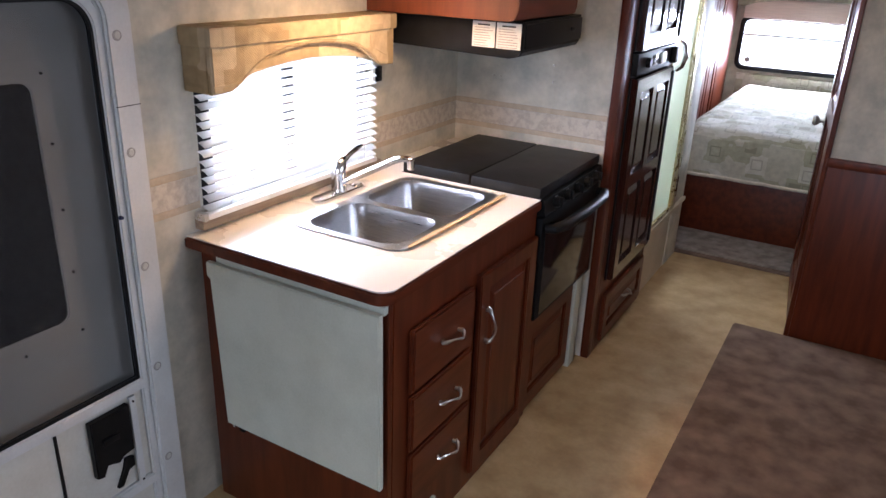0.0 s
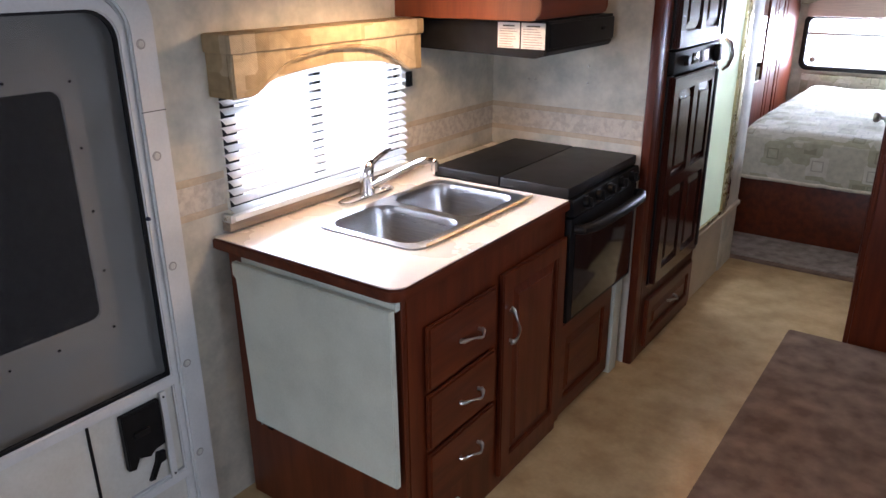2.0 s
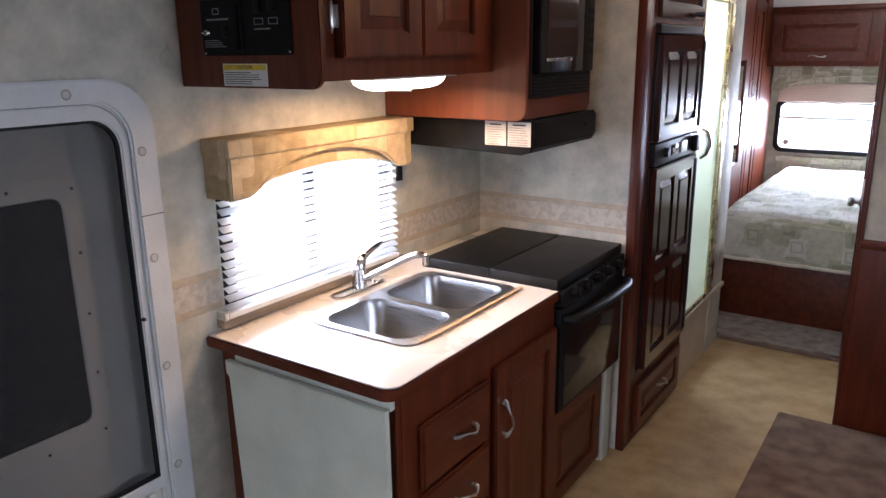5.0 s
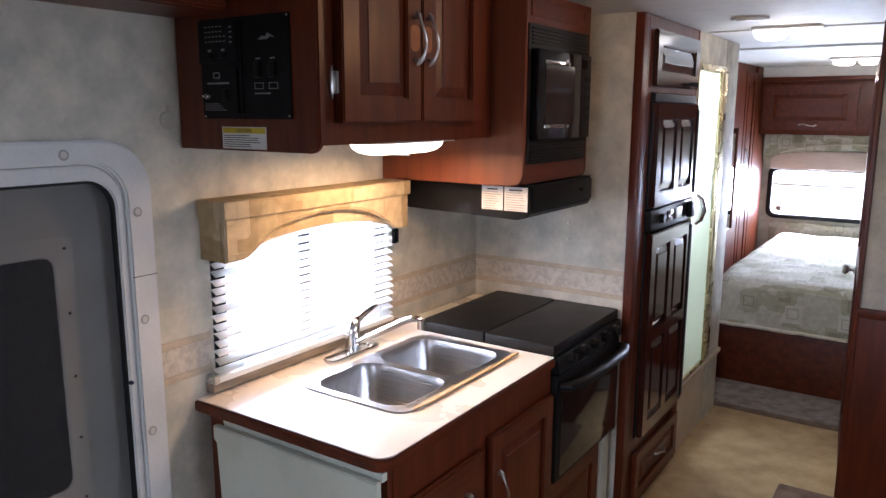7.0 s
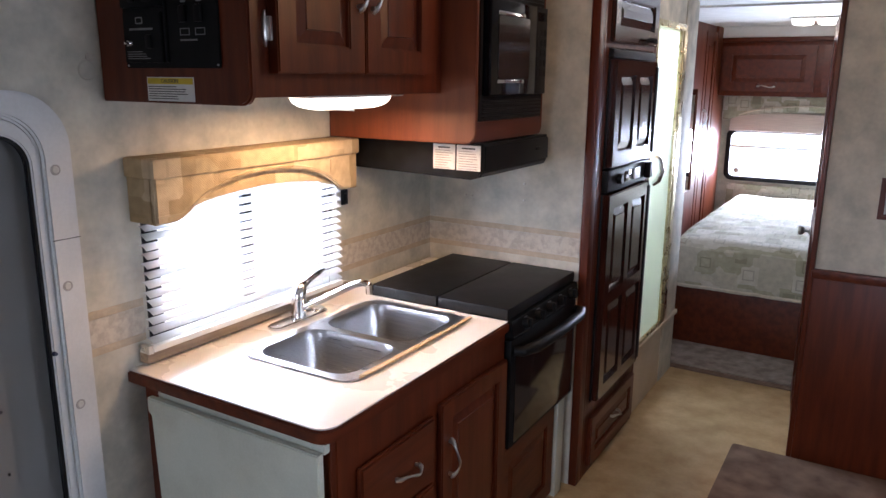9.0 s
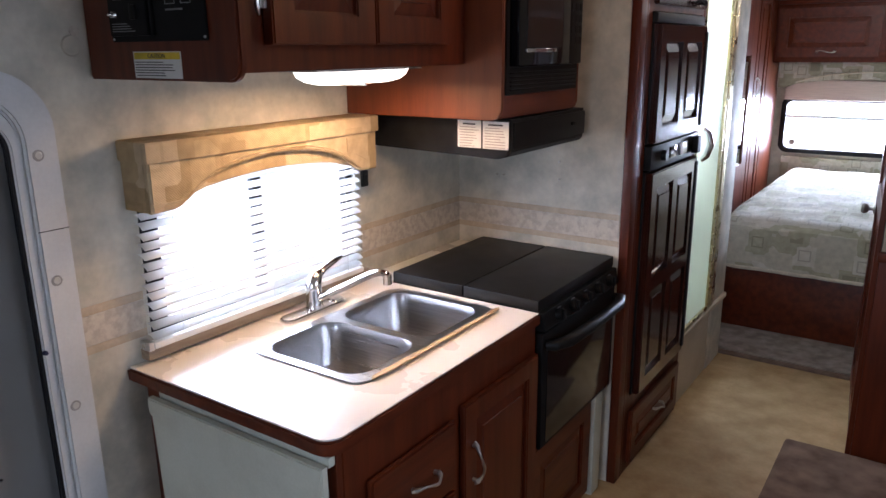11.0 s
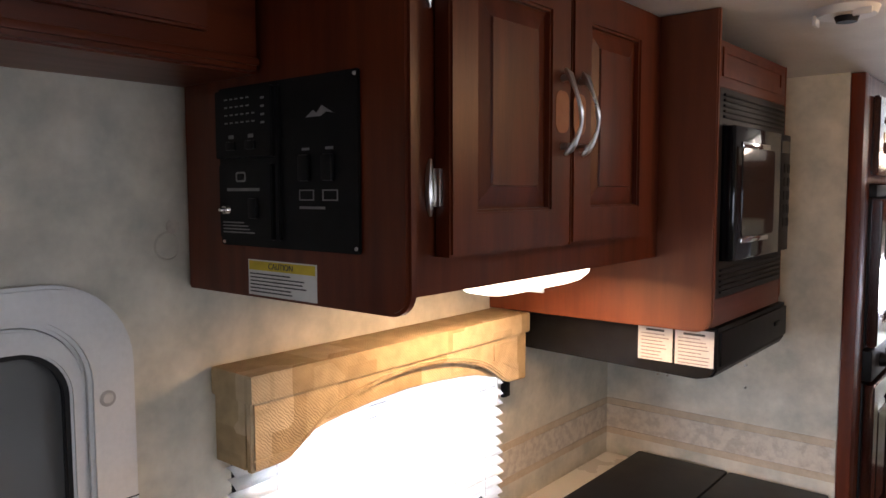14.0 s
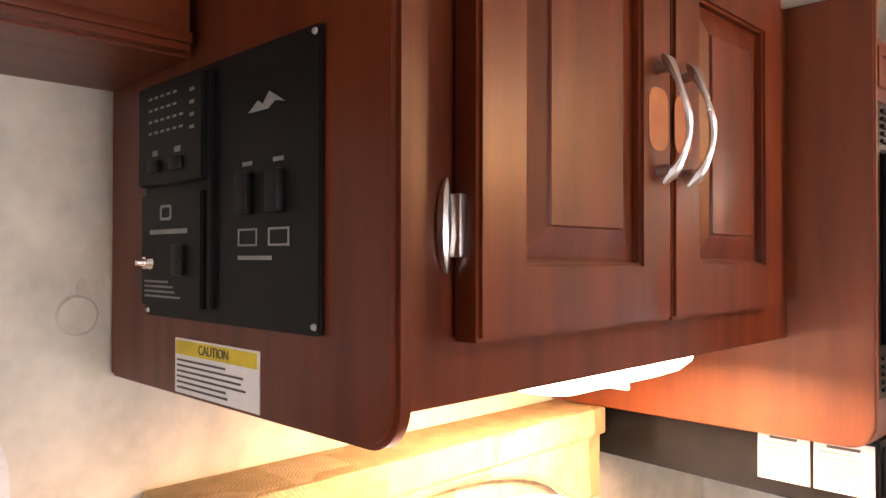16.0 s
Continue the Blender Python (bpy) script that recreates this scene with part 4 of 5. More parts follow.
# ---------------------------------------------------------------- upper cabinet with control board
def upper_cabinet():
    c = thing("upper_cabinet", (0.25, 3.09, 1.60), "dark cherry overhead cabinet with two raised-panel doors", "cabinet")
    part("side_panel", prism(rounded(0.002, 1.629, 0.516, 2.168, 0.035, 8, (0, 1, 0, 0)), -2.680, -2.660, SOUTH, 0.005), CHERRY, c)
    # Underside takes the lamplit cherry colour too.
    part("bottom_board", B(0.004, 2.69, 1.652, 0.443, 3.527, 1.666), CHERRY_LIT, c)
    part("back_board", B(0.002, 2.69, 1.666, 0.012, 3.527, 2.166), CHERRY, c)
    part("face_frame", prism([(2.681, 1.645), (3.528, 1.645), (3.528, 2.166), (2.681, 2.166)], 0.444, 0.464, EAST, 0.002, [[(2.78, 1.74), (2.78, 2.12), (3.405, 2.12), (3.405, 1.74)]]), CHERRY, c)
    for a, b, h in ((2.769, 3.095, 3.064), (3.101, 3.425, 3.122)):
        d = panel_door("cabinet_door", c, EAST, a, 1.700, b, 2.150, 0.4645, CHERRY, 0.066, 0.032)
        part("handle_plate", prism(rounded(h - 0.021, 1.890, h + 0.021, 1.960, 0.016), 0.4965, 0.4972, EAST), WORN, d, "glossy plate behind the handle")
        bow_handle(d, EAST, h, 1.924, 0.4965, 0.142, True)
        if a < 3:
            for z in (1.798, 2.085):
                hg = part("hinge", B(0.4645, 2.7605, z - 0.027, 0.482, 2.7695, z + 0.027, bevel=0.003), NICKEL, d, "satin nickel hinge")
                bm = bmesh.new()
                tube(bm, [(0.4655, 2.7615, z - 0.040), (0.4665, 2.7580, z - 0.03), (0.4675, 2.7555, z - 0.012), (0.4675, 2.7555, z + 0.012), (0.4665, 2.7580, z + 0.03), (0.4655, 2.7615, z + 0.040)], [0.002, 0.005, 0.0062, 0.0062, 0.005, 0.002], 8)
                part("hinge_leaf", bm, NICKEL, hg)


upper_cabinet()


def control_board():
    b = thing("control_board", (0.28, 2.639, 1.686), "black monitor and switch panel on the cabinet side", "control panel")
    def plate(nm, u0, v0, u1, v1, n, mt=PANEL_BLACK, r=0.004, parent=b, label=""):
        return part(nm, prism(rounded(u0, v0, u1, v1, r, 4), -2.6395, -2.6395 + n, SOUTH, 0.0015), mt, parent, label)
    plate("base_plate", 0.128, 1.687, 0.430, 1.955, 0.005)
    mon = plate("monitor_unit", 0.134, 1.835, 0.268, 1.948, 0.016)
    wh = plate("heater_switch_unit", 0.136, 1.700, 0.262, 1.825, 0.013)
    plate("divider_rib", 0.266, 1.700, 0.276, 1.948, 0.010)
    n = -2.6395 + 0.0162
    for r in range(4):
        for k in range(6 - r // 2):
            part("indicator", B(0.160 + k * 0.013, -n - 0.0006, 1.892 + r * 0.013, 0.167 + k * 0.013, -n, 1.8945 + r * 0.013), PRINT, mon)
    for k in range(4):
        part("indicator", B(0.246, -n - 0.0006, 1.888 + k * 0.013, 0.254, -n, 1.8915 + k * 0.013), PRINT, mon)
    for u in (0.165, 0.212):
        bt = part("push_button", B(u, -n - 0.005, 1.848, u + 0.022, -n, 1.862, bevel=0.002), PANEL_BLACK, mon)
        part("button_mark", B(u + 0.004, -n - 0.0006, 1.867, u + 0.016, -n, 1.873), PRINT, mon)
    n2 = -2.6395 + 0.0132
    part("unit_mark", prism(rounded(0.180, 1.795, 0.204, 1.812, 0.004), n2, n2 + 0.0006, SOUTH, 0, [rounded(0.183, 1.798, 0.201, 1.809, 0.003)[::-1]]), PRINT, wh)
    part("title_line", B(0.158, -n2 - 0.0006, 1.780, 0.236, -n2, 1.785), PRINT, wh)
    bm = bmesh.new()
    bars(bm, SOUTH, 0.146, 1.708, 0.225, 1.730, n2, 4, rng, 0.4, 0.4)
    part("small_print", bm, PRINT, wh)
    bm = bmesh.new()
    disc(bm, (0.156, -n2, 1.748), (0, -1, 0), 0.009, 0.006, 16, 0.002)
    disc(bm, (0.156, -n2 - 0.006, 1.748), (0, -1, 0), 0.005, 0.008, 12, 0.002)
    part("indicator_lamp", bm, CHROME, wh, "bright metal indicator lamp")
    part("rocker", B(0.214, -n2 - 0.006, 1.735, 0.232, -n2, 1.768, bevel=0.002), BLACK, wh)
    n3 = -2.6395 + 0.0052
    for u in (0.318, 0.365):
        part("rocker", B(u, -n3 - 0.008, 1.795, u + 0.02, -n3, 1.835, bevel=0.003), BLACK, b)
        part("rocker_mark", B(u + 0.003, -n3 - 0.0006, 1.842, u + 0.018, -n3, 1.846), PRINT, b)
        part("print_box", prism([(u - 0.004, 1.765), (u + 0.026, 1.765), (u + 0.026, 1.782), (u - 0.004, 1.782)], n3, n3 + 0.0006, SOUTH, 0, [[(u - 0.002, 1.767), (u - 0.002, 1.780), (u + 0.024, 1.780), (u + 0.024, 1.767)]]), PRINT, b)
    part("print_line", B(0.314, -n3 - 0.0006, 1.752, 0.366, -n3, 1.756), PRINT, b)
    part("emblem", prism([(0.330, 1.892), (0.345, 1.902), (0.352, 1.897), (0.362, 1.908), (0.385, 1.895), (0.37, 1.898), (0.36, 1.892)], n3, n3 + 0.0006, SOUTH), PRINT, b)
    for u, v in ((0.136, 1.693), (0.424, 1.695), (0.424, 1.948)):
        bm = bmesh.new()
        disc(bm, (u, -n3, v), (0, -1, 0), 0.0032, 0.002, 10, 0.001)
        part("screw", bm, NICKEL_DULL, b)
    return b


cb = control_board()
cb.matrix_world = Matrix.Translation((0.274, 2.659, 1.708)) @ Matrix.Diagonal((1.06, 1, 0.918, 1))


def caution_label():
    l = thing("caution_label", (0.265, 2.639, 1.612), "white and yellow caution sticker on the cabinet side", "label")
    part("sticker", B(0.181, 2.6388, 1.606, 0.343, 2.6396, 1.661), LABEL_W, l)
    part("yellow_band", B(0.184, 2.6380, 1.645, 0.340, 2.6387, 1.659), LABEL_Y, l)
    words("CAUTION", SOUTH, 0.262, 1.652, -2.6377, 0.013, INK, l)
    bm = bmesh.new()
    bars(bm, SOUTH, 0.186, 1.609, 0.337, 1.642, -2.6387, 6, rng, 0.36, 0.4)
    part("fine_print", bm, INK, l)
    l.matrix_world = Matrix.Translation((0.261, 2.659, 1.640))


caution_label()


def under_light():
    l = thing("under_cabinet_light", (0.36, 3.15, 1.6), "oval white lamp lit under the overhead cabinet", "lamp")
    part("lamp_base", prism(rounded(0.30, 2.965, 0.42, 3.365, 0.065, 8), 1.638, 1.652, None, 0.003), SLAT, l)
    bm = bmesh.new()
    rings = [loop_verts(bm, rounded(0.304 + i, 2.97 + 2.2 * i, 0.416 - i, 3.36 - 2.2 * i, 0.054 - i * 0.9, 8), z) for i, z in ((0, 1.6385), (0.004, 1.624), (0.014, 1.612), (0.03, 1.605), (0.05, 1.603))]
    for p, q in zip(rings, rings[1:]):
        bridge(bm, p, q)
    bm.faces.new(rings[-1])
    o = part("lens", bm, LENS_WARM, l, "glowing white diffuser")
    o.visible_shadow = False
    part("lens_bridge", B(0.315, 3.16, 1.599, 0.40, 3.167, 1.608, bevel=0.002), SLAT, l)


under_light()


def over_door_cabinet():
    c = thing("over_door_cabinet", (0.1, 1.8, 1.969), "dark cherry overhead cabinet above the entry door", "cabinet")
    part("bottom_board", B(0.002, 0.6, 1.969, 0.205, 2.664, 1.984), CHERRY_H, c)
    part("face_frame", B(0.200, 0.6, 1.972, 0.220, 2.652, 2.166, bevel=0.002), CHERRY_H, c)
    part("bead", B(0.220, 0.6, 1.979, 0.226, 2.652, 1.99, bevel=0.002), CHERRY_H, c)
    for a, b in ((0.9, 1.70), (1.74, 2.56)):
        d = panel_door("flap_door", c, EAST, a, 2.014, b, 2.150, 0.2205, CHERRY_H, 0.045)
        bow_handle(d, EAST, (a + b) / 2, 2.034, 0.2405, 0.12, False)


over_door_cabinet()


# ---------------------------------------------------------------- refrigerator tower
def fridge_tower():
    c = thing("refrigerator_cabinet", (0.4, 4.5889, 0), "tall dark cherry cabinet round the refrigerator with a drawer", "cabinet")
    part("side_panel", B(0.02, 4.263, 0.0, 0.735, 4.2815, 2.103, bevel=0.003), CHERRY, c)
    part("edge_stile", B(0.701, 4.204, 0.0, 0.736, 4.262, 2.103, bevel=0.004), CHERRY, c)
    part("side_panel", B(0.02, 4.9467, 0.0, 0.735, 4.9652, 2.103, bevel=0.003), CHERRY, c)
    part("face_frame", prism([(4.2824, 0.0), (4.9459, 0.0), (4.9459, 2.103), (4.2824, 2.103)], 0.712, 0.733, EAST, 0.002, [[(4.3236, 0.335), (4.3236, 1.81), (4.9088, 1.81), (4.9088, 0.335)]]), CHERRY, c)
    d = panel_door("cupboard_door", c, EAST, 4.3236, 1.832, 4.913, 2.052, 0.7335, FRIDGE_WOOD, 0.06)
    bow_handle(d, EAST, 4.7657, 1.852, 0.7535, 0.10, False, BLACK)
    d = panel_door("drawer_front", c, EAST, 4.3194, 0.045, 4.9172, 0.272, 0.7335, CHERRY_H, 0.055)
    bow_handle(d, EAST, 4.6141, 0.18, 0.7535, 0.10, False)
    f = thing("refrigerator", (0.4, 4.6141, 0.335), "built-in refrigerator with glossy dark wood panel doors", "refrigerator")
    part("case", B(0.10, 4.3278, 0.338, 0.700, 4.9046, 1.806), PANEL_BLACK, f)
    part("top_trim", B(0.700, 4.3278, 1.770, 0.752, 4.9046, 1.806, bevel=0.006), BLACK, f)
    for nm, z0, z1, rows in (("freezer_door", 1.345, 1.765, 1), ("fridge_door", 0.345, 1.235, 2)):
        d = panel_door(nm, f, EAST, 4.3379, z0, 4.8962, z1, 0.738, FRIDGE_WOOD, 0.062, 0.028, 2, rows)
        part("door_core", B(0.701, 4.332, z0 - 0.004, 0.737, 4.9021, z1 + 0.004, bevel=0.003), BLACK, d)
        part("handle_rail", B(0.740, 4.8768, z0 + 0.02, 0.772, 4.9021, z1 - 0.02, bevel=0.006), BLACK, d)
    cp = part("control_strip", B(0.702, 4.332, 1.245, 0.757, 4.9004, 1.335, bevel=0.006), BLACK, f)
    bm = bmesh.new()
    disc(bm, (0.757, 4.4626, 1.29), (1, 0, 0), 0.022, 0.018, 20, 0.003)
    part("dial", bm, BLACK, cp)
    part("switch_window", B(0.757, 4.5341, 1.268, 0.7595, 4.631, 1.312, bevel=0.001), BLACK_GLASS, cp)
    part("switch_key", B(0.7595, 4.5468, 1.283, 0.763, 4.5846, 1.297), PRINT, cp)
    part("vent_block", B(0.757, 4.6604, 1.265, 0.764, 4.7488, 1.315, bevel=0.003), NICKEL, cp)
    part("latch", B(0.757, 4.8246, 1.255, 0.785, 4.8751, 1.325, bevel=0.006), BLACK, cp)


fridge_tower()


# ---------------------------------------------------------------- shower
def shower():
    s = thing("shower_stall", (0.37, 5.256, 0), "white shower stall with a brass-framed frosted glass door", "shower")
    part("tub_front", B(0.700, 4.968, 0.0, 0.722, 5.5152, 0.348, bevel=0.003), CREAM, s, "pale panelled front below the shower door")
    part("sill", B(0.66, 4.968, 0.346, 0.745, 5.77, 0.372, bevel=0.008), CREAM, s)
    part("pan", B(0.02, 4.968, 0.0, 0.698, 5.77, 0.16), SHOWER_W, s)
    part("liner", B(0.001, 4.9673, 0.16, 0.016, 5.77, 2.103), SHOWER_W, s)
    part("liner", B(0.017, 4.9673, 0.16, 0.70, 4.9766, 2.103), SHOWER_W, s)
    part("liner", B(0.017, 5.5354, 0.0, 0.70, 5.77, 2.103), SHOWER_W, s)
    part("head_board", B(0.700, 4.968, 1.965, 0.724, 5.5152, 2.103), PAPER, s)
    part("corner_post", B(0.700, 5.514, 0.0, 0.728, 5.77, 2.103, bevel=0.004), PAPER, s)
    for nm, a in (("door_rail", (0.708, 4.9766, 0.373, 0.738, 5.5152, 0.396)), ("door_rail", (0.708, 4.9766, 1.930, 0.738, 5.5152, 1.962)), ("door_stile", (0.708, 4.9766, 0.396, 0.738, 4.9932, 1.930)), ("door_stile", (0.708, 5.4, 0.396, 0.740, 5.4202, 1.930)), ("door_stile", (0.708, 5.4302, 0.396, 0.745, 5.454, 1.930)), ("door_stile", (0.708, 5.4648, 0.396, 0.740, 5.5138, 1.930))):
        part(nm, B(*a, bevel=0.004), BRASS, s, "pale brass frame")
    g = part("glass_door", B(0.720, 4.9932, 0.396, 0.726, 5.4, 1.930), FROST, s, "frosted glass")
    g.visible_shadow = False
    bm = bmesh.new()
    tube(bm, [(0.728, 5.0904, 1.19), (0.752, 5.094, 1.21), (0.765, 5.0976, 1.26), (0.752, 5.094, 1.31), (0.728, 5.0904, 1.33)], [0.012, 0.014, 0.017, 0.014, 0.012], 12)
    part("door_handle", bm, CHROME, g)


shower()
sk = thing("skylight", (0.36, 5.29, 2.2), "domed shower skylight in the roof", "skylight", kind="structure")
sp = part("skylight_dome", B(0.10, 5.10, 2.205, 0.62, 5.48, 2.24, bevel=0.015), FROST, sk)
sp.visible_shadow = False


# ---------------------------------------------------------------- bedroom
def bed():
    b = thing("bed", (1.29, 7.25, 0), "bed with a patterned patchwork bedspread on a dark wood base", "bed")
    X0, X1, Y0, Y1 = 0.575, 2.0, 6.225, 8.28
    part("bed_base", B(X0, Y0, 0.0, X1, Y1, 0.405, bevel=0.006), CHERRY_H, b)
    part("mattress", B(X0 + 0.01, Y0 - 0.005, 0.407, X1 - 0.01, Y1, 0.66, bevel=0.04, seg=3), SHEET, b)
    bm = bmesh.new()
    nx, ny = 40, 56
    grid = {}
    for i in range(nx + 1):
        for j in range(ny + 1):
            u, v = i / nx, j / ny
            x = X0 - 0.015 + (X1 - X0 + 0.03) * u
            s = v * (Y1 - Y0 + 0.30) - 0.30
            bumpz = 0.012 * noise.noise(Vector((x * 5, s * 4, 3))) + 0.006 * noise.noise(Vector((x * 17, s * 13, 1)))
            edge = min(u, 1 - u)
            drop = 0.0 if edge > 0.06 else (0.06 - edge) ** 2 * 14
            if s < 0.03:
                t = min(1, (0.03 - s) / 0.07)
                y, z = Y0 - 0.025 - 0.012 * t - 0.01 * noise.noise(Vector((x * 9, s * 3, 5))), 0.695 - (0.03 - s) * 0.86 - 0.02 * (1 - t)
                z = max(z, 0.400 + 0.008 * noise.noise(Vector((x * 6, 0, 2))))
            else:
                y, z = Y0 + s - 0.02, 0.698 - 0.04 * max(0, 0.10 - s) * 5 + 0.02 * min(1, s / 0.5)
            grid[i, j] = bm.verts.new((x, y, z + bumpz - drop))
    for i in range(nx):
        for j in range(ny):
            bm.faces.new((grid[i, j], grid[i + 1, j], grid[i + 1, j + 1], grid[i, j + 1]))
    part("bedspread", bm, QUILT, b, "olive and cream patchwork bedspread")
    bm = bmesh.new()
    tube(bm, [(X0 - 0.015 + (X1 - X0 + 0.03) * k / 24, Y0 - 0.038 + 0.004 * noise.noise(Vector((k * 0.7, 0, 0))), 0.408 + 0.007 * noise.noise(Vector((k * 0.6, 4, 0)))) for k in range(25)], 0.011, 8)
    part("hem_piping", bm, SHEET, b, "cream piped hem")


bed()


def wardrobe():
    w = thing("wardrobe", (0.4, 7.1, 0), "dark cherry bedroom wardrobe with a mirror door", "wardrobe")
    part("carcass", B(0.02, 5.80, 0.0, 0.395, 8.30, 2.103), CHERRY, w)
    d = part("mirror_door_frame", prism([(5.82, 0.08), (7.44, 0.08), (7.44, 2.05), (5.82, 2.05)], 0.396, 0.416, EAST, 0.003, [[(6.66, 0.86), (6.66, 1.62), (7.30, 1.62), (7.30, 0.86)]]), CHERRY, w)
    part("mirror", B(0.400, 6.66, 0.86, 0.406, 7.30, 1.62), mat("mirror_glass", (0.85, 0.86, 0.86), (0.85, 0.86, 0.86), 0.02, 1.0, rvar=0.0), d, "bright door mirror")
    d = panel_door("wardrobe_door", w, EAST, 7.46, 0.08, 7.82, 2.05, 0.396, CHERRY, 0.07)
    bow_handle(d, EAST, 7.51, 1.40, 0.416, 0.13)
    part("column", B(0.396, 7.84, 0.0, 0.418, 8.30, 2.103, bevel=0.01, seg=4), CHERRY, w, "cherry corner column")


wardrobe()


def bed_overhead():
    c = thing("bed_overhead_cabinet", (1.4, 8.15, 1.56), "dark cherry overhead cabinet above the bedroom window", "cabinet")
    part("carcass", B(0.421, 8.0, 1.562, 2.44, 8.345, 1.985, bevel=0.003), CHERRY_H, c)
    d = panel_door("flap_door", c, SOUTH, 0.445, 1.60, 1.13, 1.955, -7.999, CHERRY_H, 0.07)
    bow_handle(d, SOUTH, 0.785, 1.640, -7.979, 0.14, False)
    d = panel_door("flap_door", c, SOUTH, 1.18, 1.60, 2.0, 1.955, -7.999, CHERRY_H, 0.07)
    bow_handle(d, SOUTH, 1.6, 1.640, -7.979, 0.14, False)
    part("crown", B(0.421, 7.985, 1.986, 2.44, 8.345, 2.020, bevel=0.004), CHERRY_H, c)
    part("filler_strip", B(0.421, 8.0, 2.021, 2.44, 8.345, CZ - 0.002), CEIL, c, "off-white filler up to the ceiling")
    v = thing("bedroom_valance", (1.1, 8.25, 1.36), "grey patterned fabric valance over the bedroom window", "valance")
    part("board", prism([(0.422, 1.36), (0.48, 1.36), (0.58, 1.395), (0.8, 1.42), (1.08, 1.435), (1.36, 1.42), (1.52, 1.395), (1.6, 1.36), (1.68, 1.36), (1.68, 1.556), (0.422, 1.556)], -8.27, -8.24, SOUTH, 0.005), QUILT, v)
    bm = bmesh.new()
    tube(bm, [(0.56, 8.235, 1.40), (0.68, 8.235, 1.44), (0.84, 8.235, 1.47), (1.1, 8.235, 1.485), (1.4, 8.235, 1.47)], 0.006, 6)
    part("piping", bm, SHEET, v)
    s = thing("roman_shade", (1.08, 8.3, 1.262), "pale pleated shade raised at the bedroom window", "shade")
    part("pleats", B(0.48, 8.290, 1.262, 1.69, 8.316, 1.42, bevel=0.008), mat("pleated_pale_fabric", (0.62, 0.50, 0.44), (0.52, 0.42, 0.37), 0.9, 0, 20, (0.4, 1, 12)), s)
    w = thing("window_2", (1.08, 8.37, 0.84), "black-framed bedroom window with rounded corners", "window", kind="structure")
    part("window_frame", prism(rounded(0.462, 0.832, 1.705, 1.288, 0.07), -8.349, -8.318, SOUTH, 0.004, [rounded(0.500, 0.868, 1.67, 1.250, 0.05)[::-1]]), SEAL, w)
    part("crossbar", B(0.48, 8.335, 1.118, 1.685, 8.36, 1.140, bevel=0.002), NICKEL, w)
    p = part("pane", B(0.482, 8.366, 0.850, 1.685, 8.370, 1.270), PANE, w)
    p.visible_shadow = False
    bm = bmesh.new()
    disc(bm, (0.56, 8.366, 0.915), (0, -1, 0), 0.024, 0.002, 20)
    part("round_sticker", bm, NICKEL, w, "small grey round sticker on the pane")
    h = thing("headboard", (1.2, 8.33, 0.6), "beige patterned upholstered headboard strip", "headboard")
    part("padded_board", B(0.50, 8.312, 0.60, 1.95, 8.347, 0.805, bevel=0.012), QUILT, h)


bed_overhead()


def bedroom_door():
    m = Matrix.Translation((1.462, 5.06, 0)) @ Matrix.Rotation(radians(5.5), 4, "Z")
    d = thing("bedroom_door", (1.462, 5.06, 0), "cherry bedroom door standing open with a round knob", "door")
    lf = panel_door("door_leaf", d, m @ EAST, 0.0, 0.03, 0.74, 1.98, 0.0, CHERRY, 0.1, 0.022, 1, 2)
    bm = bmesh.new()
    disc(bm, m @ Vector((0.0, 0.66, 0.925)), (-1, 0, 0), 0.024, 0.008, 18, 0.003)
    tube(bm, [m @ Vector((x, 0.66, 0.925)) for x in (-0.008, -0.026, -0.034, -0.047, -0.060)], [0.009, 0.010, 0.022, 0.027, 0.020], 16)
    part("knob", bm, NICKEL, lf, "round satin nickel knob")


bedroom_door()


# ---------------------------------------------------------------- ceiling fittings
def double_light(at, spread, top=CZ):
    x, y = at
    l = thing("ceiling_light", (x, y, top - 0.05), "twin-lens ceiling light, switched on", "ceiling light", "ceiling lights")
    part("lamp_tray", prism(rounded(x - spread, y - 0.085, x + spread, y + 0.085, 0.02), top - 0.014, top - 0.001, None, 0.003), SLAT, l)
    for s in (-1, 1):
        bm = bmesh.new()
        c = x + s * spread * 0.5
        rings = [loop_verts(bm, rounded(c - spread * 0.43 + i, y - 0.075 + i, c + spread * 0.43 - i, y + 0.075 - i, 0.024), z) for i, z in ((0, top - 0.0145), (0.003, top - 0.036), (0.012, top - 0.047), (0.028, top - 0.052))]
        for p, q in zip(rings, rings[1:]):
            bridge(bm, p, q)
        bm.faces.new(rings[-1])
        o = part("lens", bm, LENS_WHITE, l, "glowing lens")
        o.visible_shadow = False


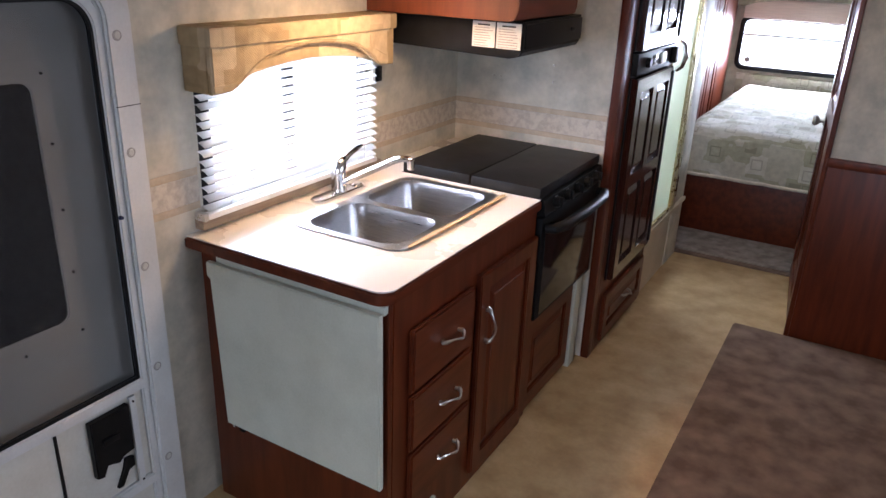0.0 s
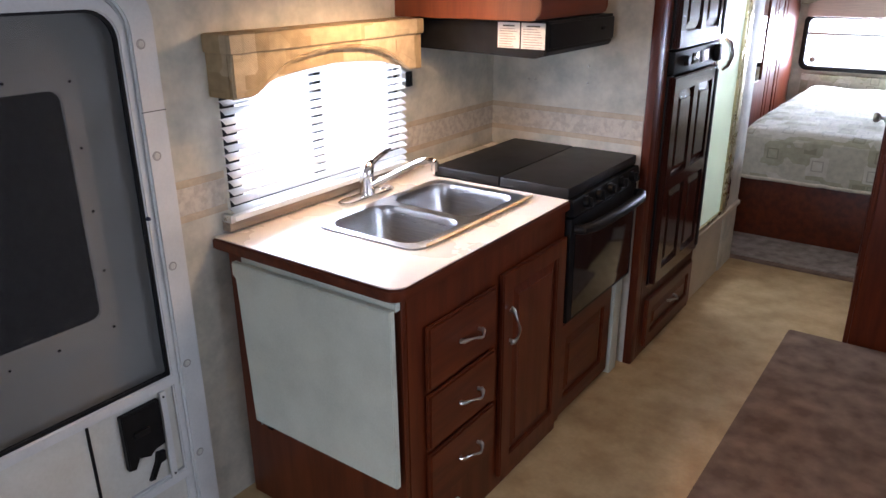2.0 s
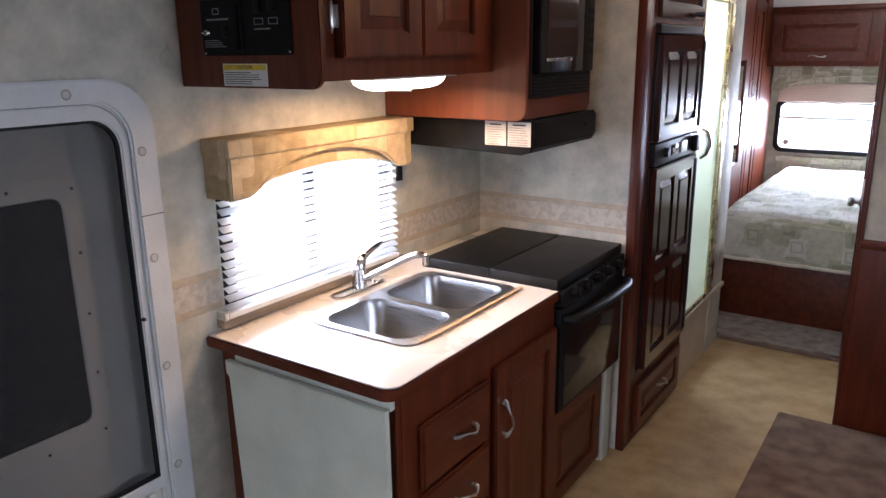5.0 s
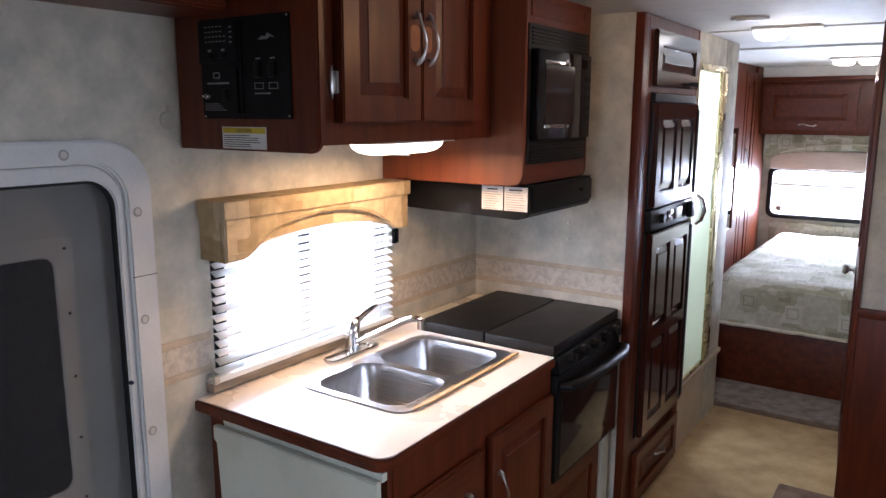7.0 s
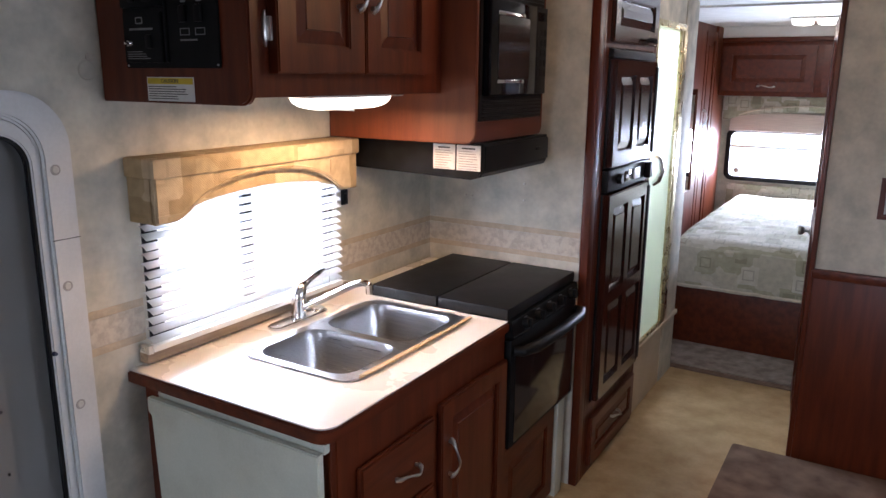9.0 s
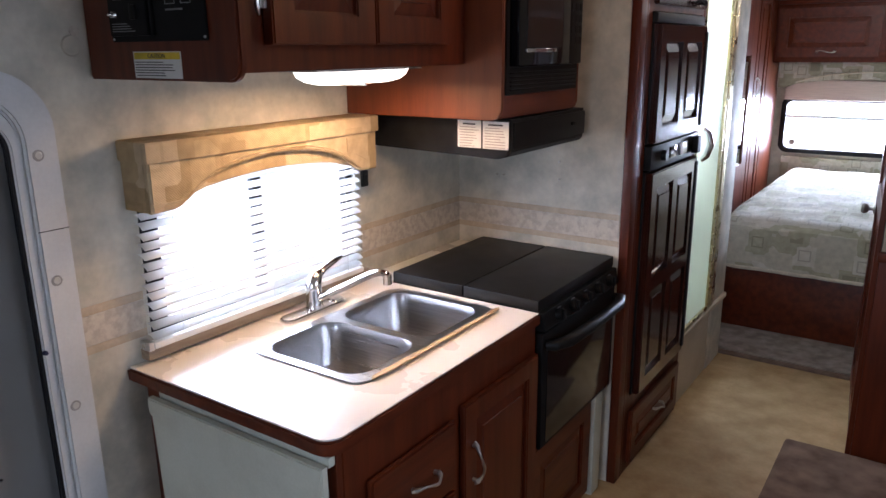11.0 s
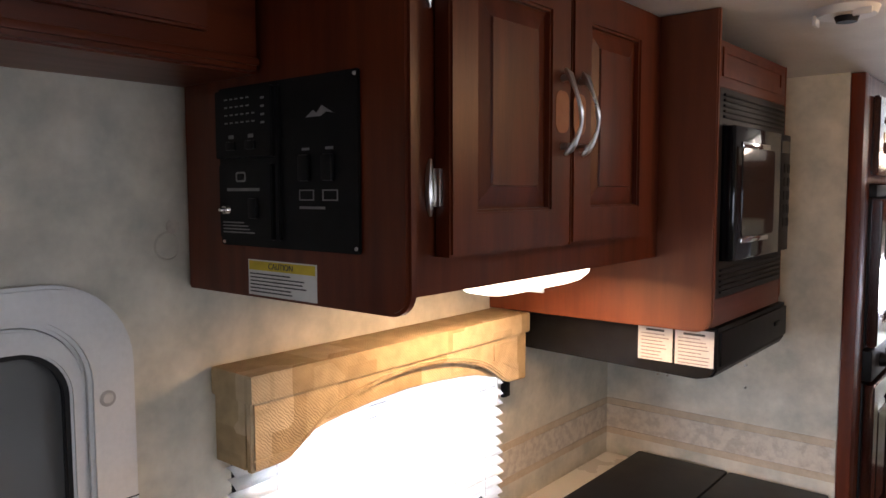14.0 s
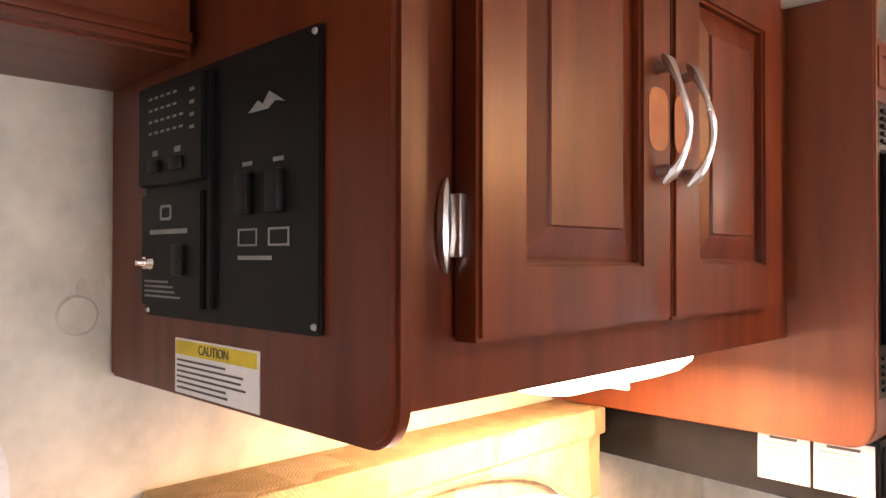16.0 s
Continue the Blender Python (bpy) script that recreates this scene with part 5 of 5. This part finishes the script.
double_light((1.09, 5.05), 0.145)
double_light((1.165, 7.2), 0.155)
double_light((1.33, 3.66), 0.155, 2.170)


def smoke_alarm():
    s = thing("smoke_alarm_base", (0.785, 3.72, 2.15), "white smoke alarm base with a hanging cover clip", "smoke alarm")
    bm = bmesh.new()
    disc(bm, (0.785, 3.72, 2.169), (0, 0, -1), 0.062, 0.016, 28, 0.006)
    part("base_ring", bm, SLAT, s)
    bm = bmesh.new()
    disc(bm, (0.785, 3.72, 2.153), (0, 0, -1), 0.024, 0.012, 18, 0.004)
    part("sensor_cap", bm, SEAL, s)
    part("clip", B(0.723, 3.7, 2.138, 0.731, 3.73, 2.160, bevel=0.002), SLAT, s)
    part("clip", B(0.805, 3.67, 2.143, 0.84, 3.678, 2.158, bevel=0.002), SLAT, s)


smoke_alarm()
v = thing("ceiling_vent", (1.02, 4.62, 2.095), "flat round white ceiling speaker grille", "vent")
bm = bmesh.new()
disc(bm, (1.02, 4.62, 2.104), (0, 0, -1), 0.075, 0.01, 28, 0.006)
part("grille", bm, SLAT, v)
bm = bmesh.new()
disc(bm, (1.02, 4.62, 2.094), (0, 0, -1), 0.052, 0.003, 28, 0.002)
part("grille_centre", bm, NICKEL, v)

pf = thing("picture_frame", (1.79, 4.97, 1.14), "small dark wooden picture frame on the hall partition", "picture frame")
part("frame_moulding", prism([(1.69, 1.14), (1.89, 1.14), (1.89, 1.31), (1.69, 1.31)], -4.978, -4.952, SOUTH, 0.006, [[(1.712, 1.162), (1.712, 1.288), (1.868, 1.288), (1.868, 1.162)]]), CHERRY, pf)
part("mount", B(1.712, 4.966, 1.162, 1.868, 4.976, 1.288), LABEL_W, pf)

# small screw hooks in the range wall
for u, z in ((0.180, 1.205), (0.212, 1.205), (0.452, 1.274), (0.453, 1.207)):
    h = thing("wall_hook", (u, 4.204, z), "tiny shiny screw hook in the wallpaper", "hook", "wall hooks")
    bm = bmesh.new()
    disc(bm, (u, 4.2055, z), (0, -1, 0), 0.0045, 0.008, 10, 0.001)
    part("hook_head", bm, CHROME, h)
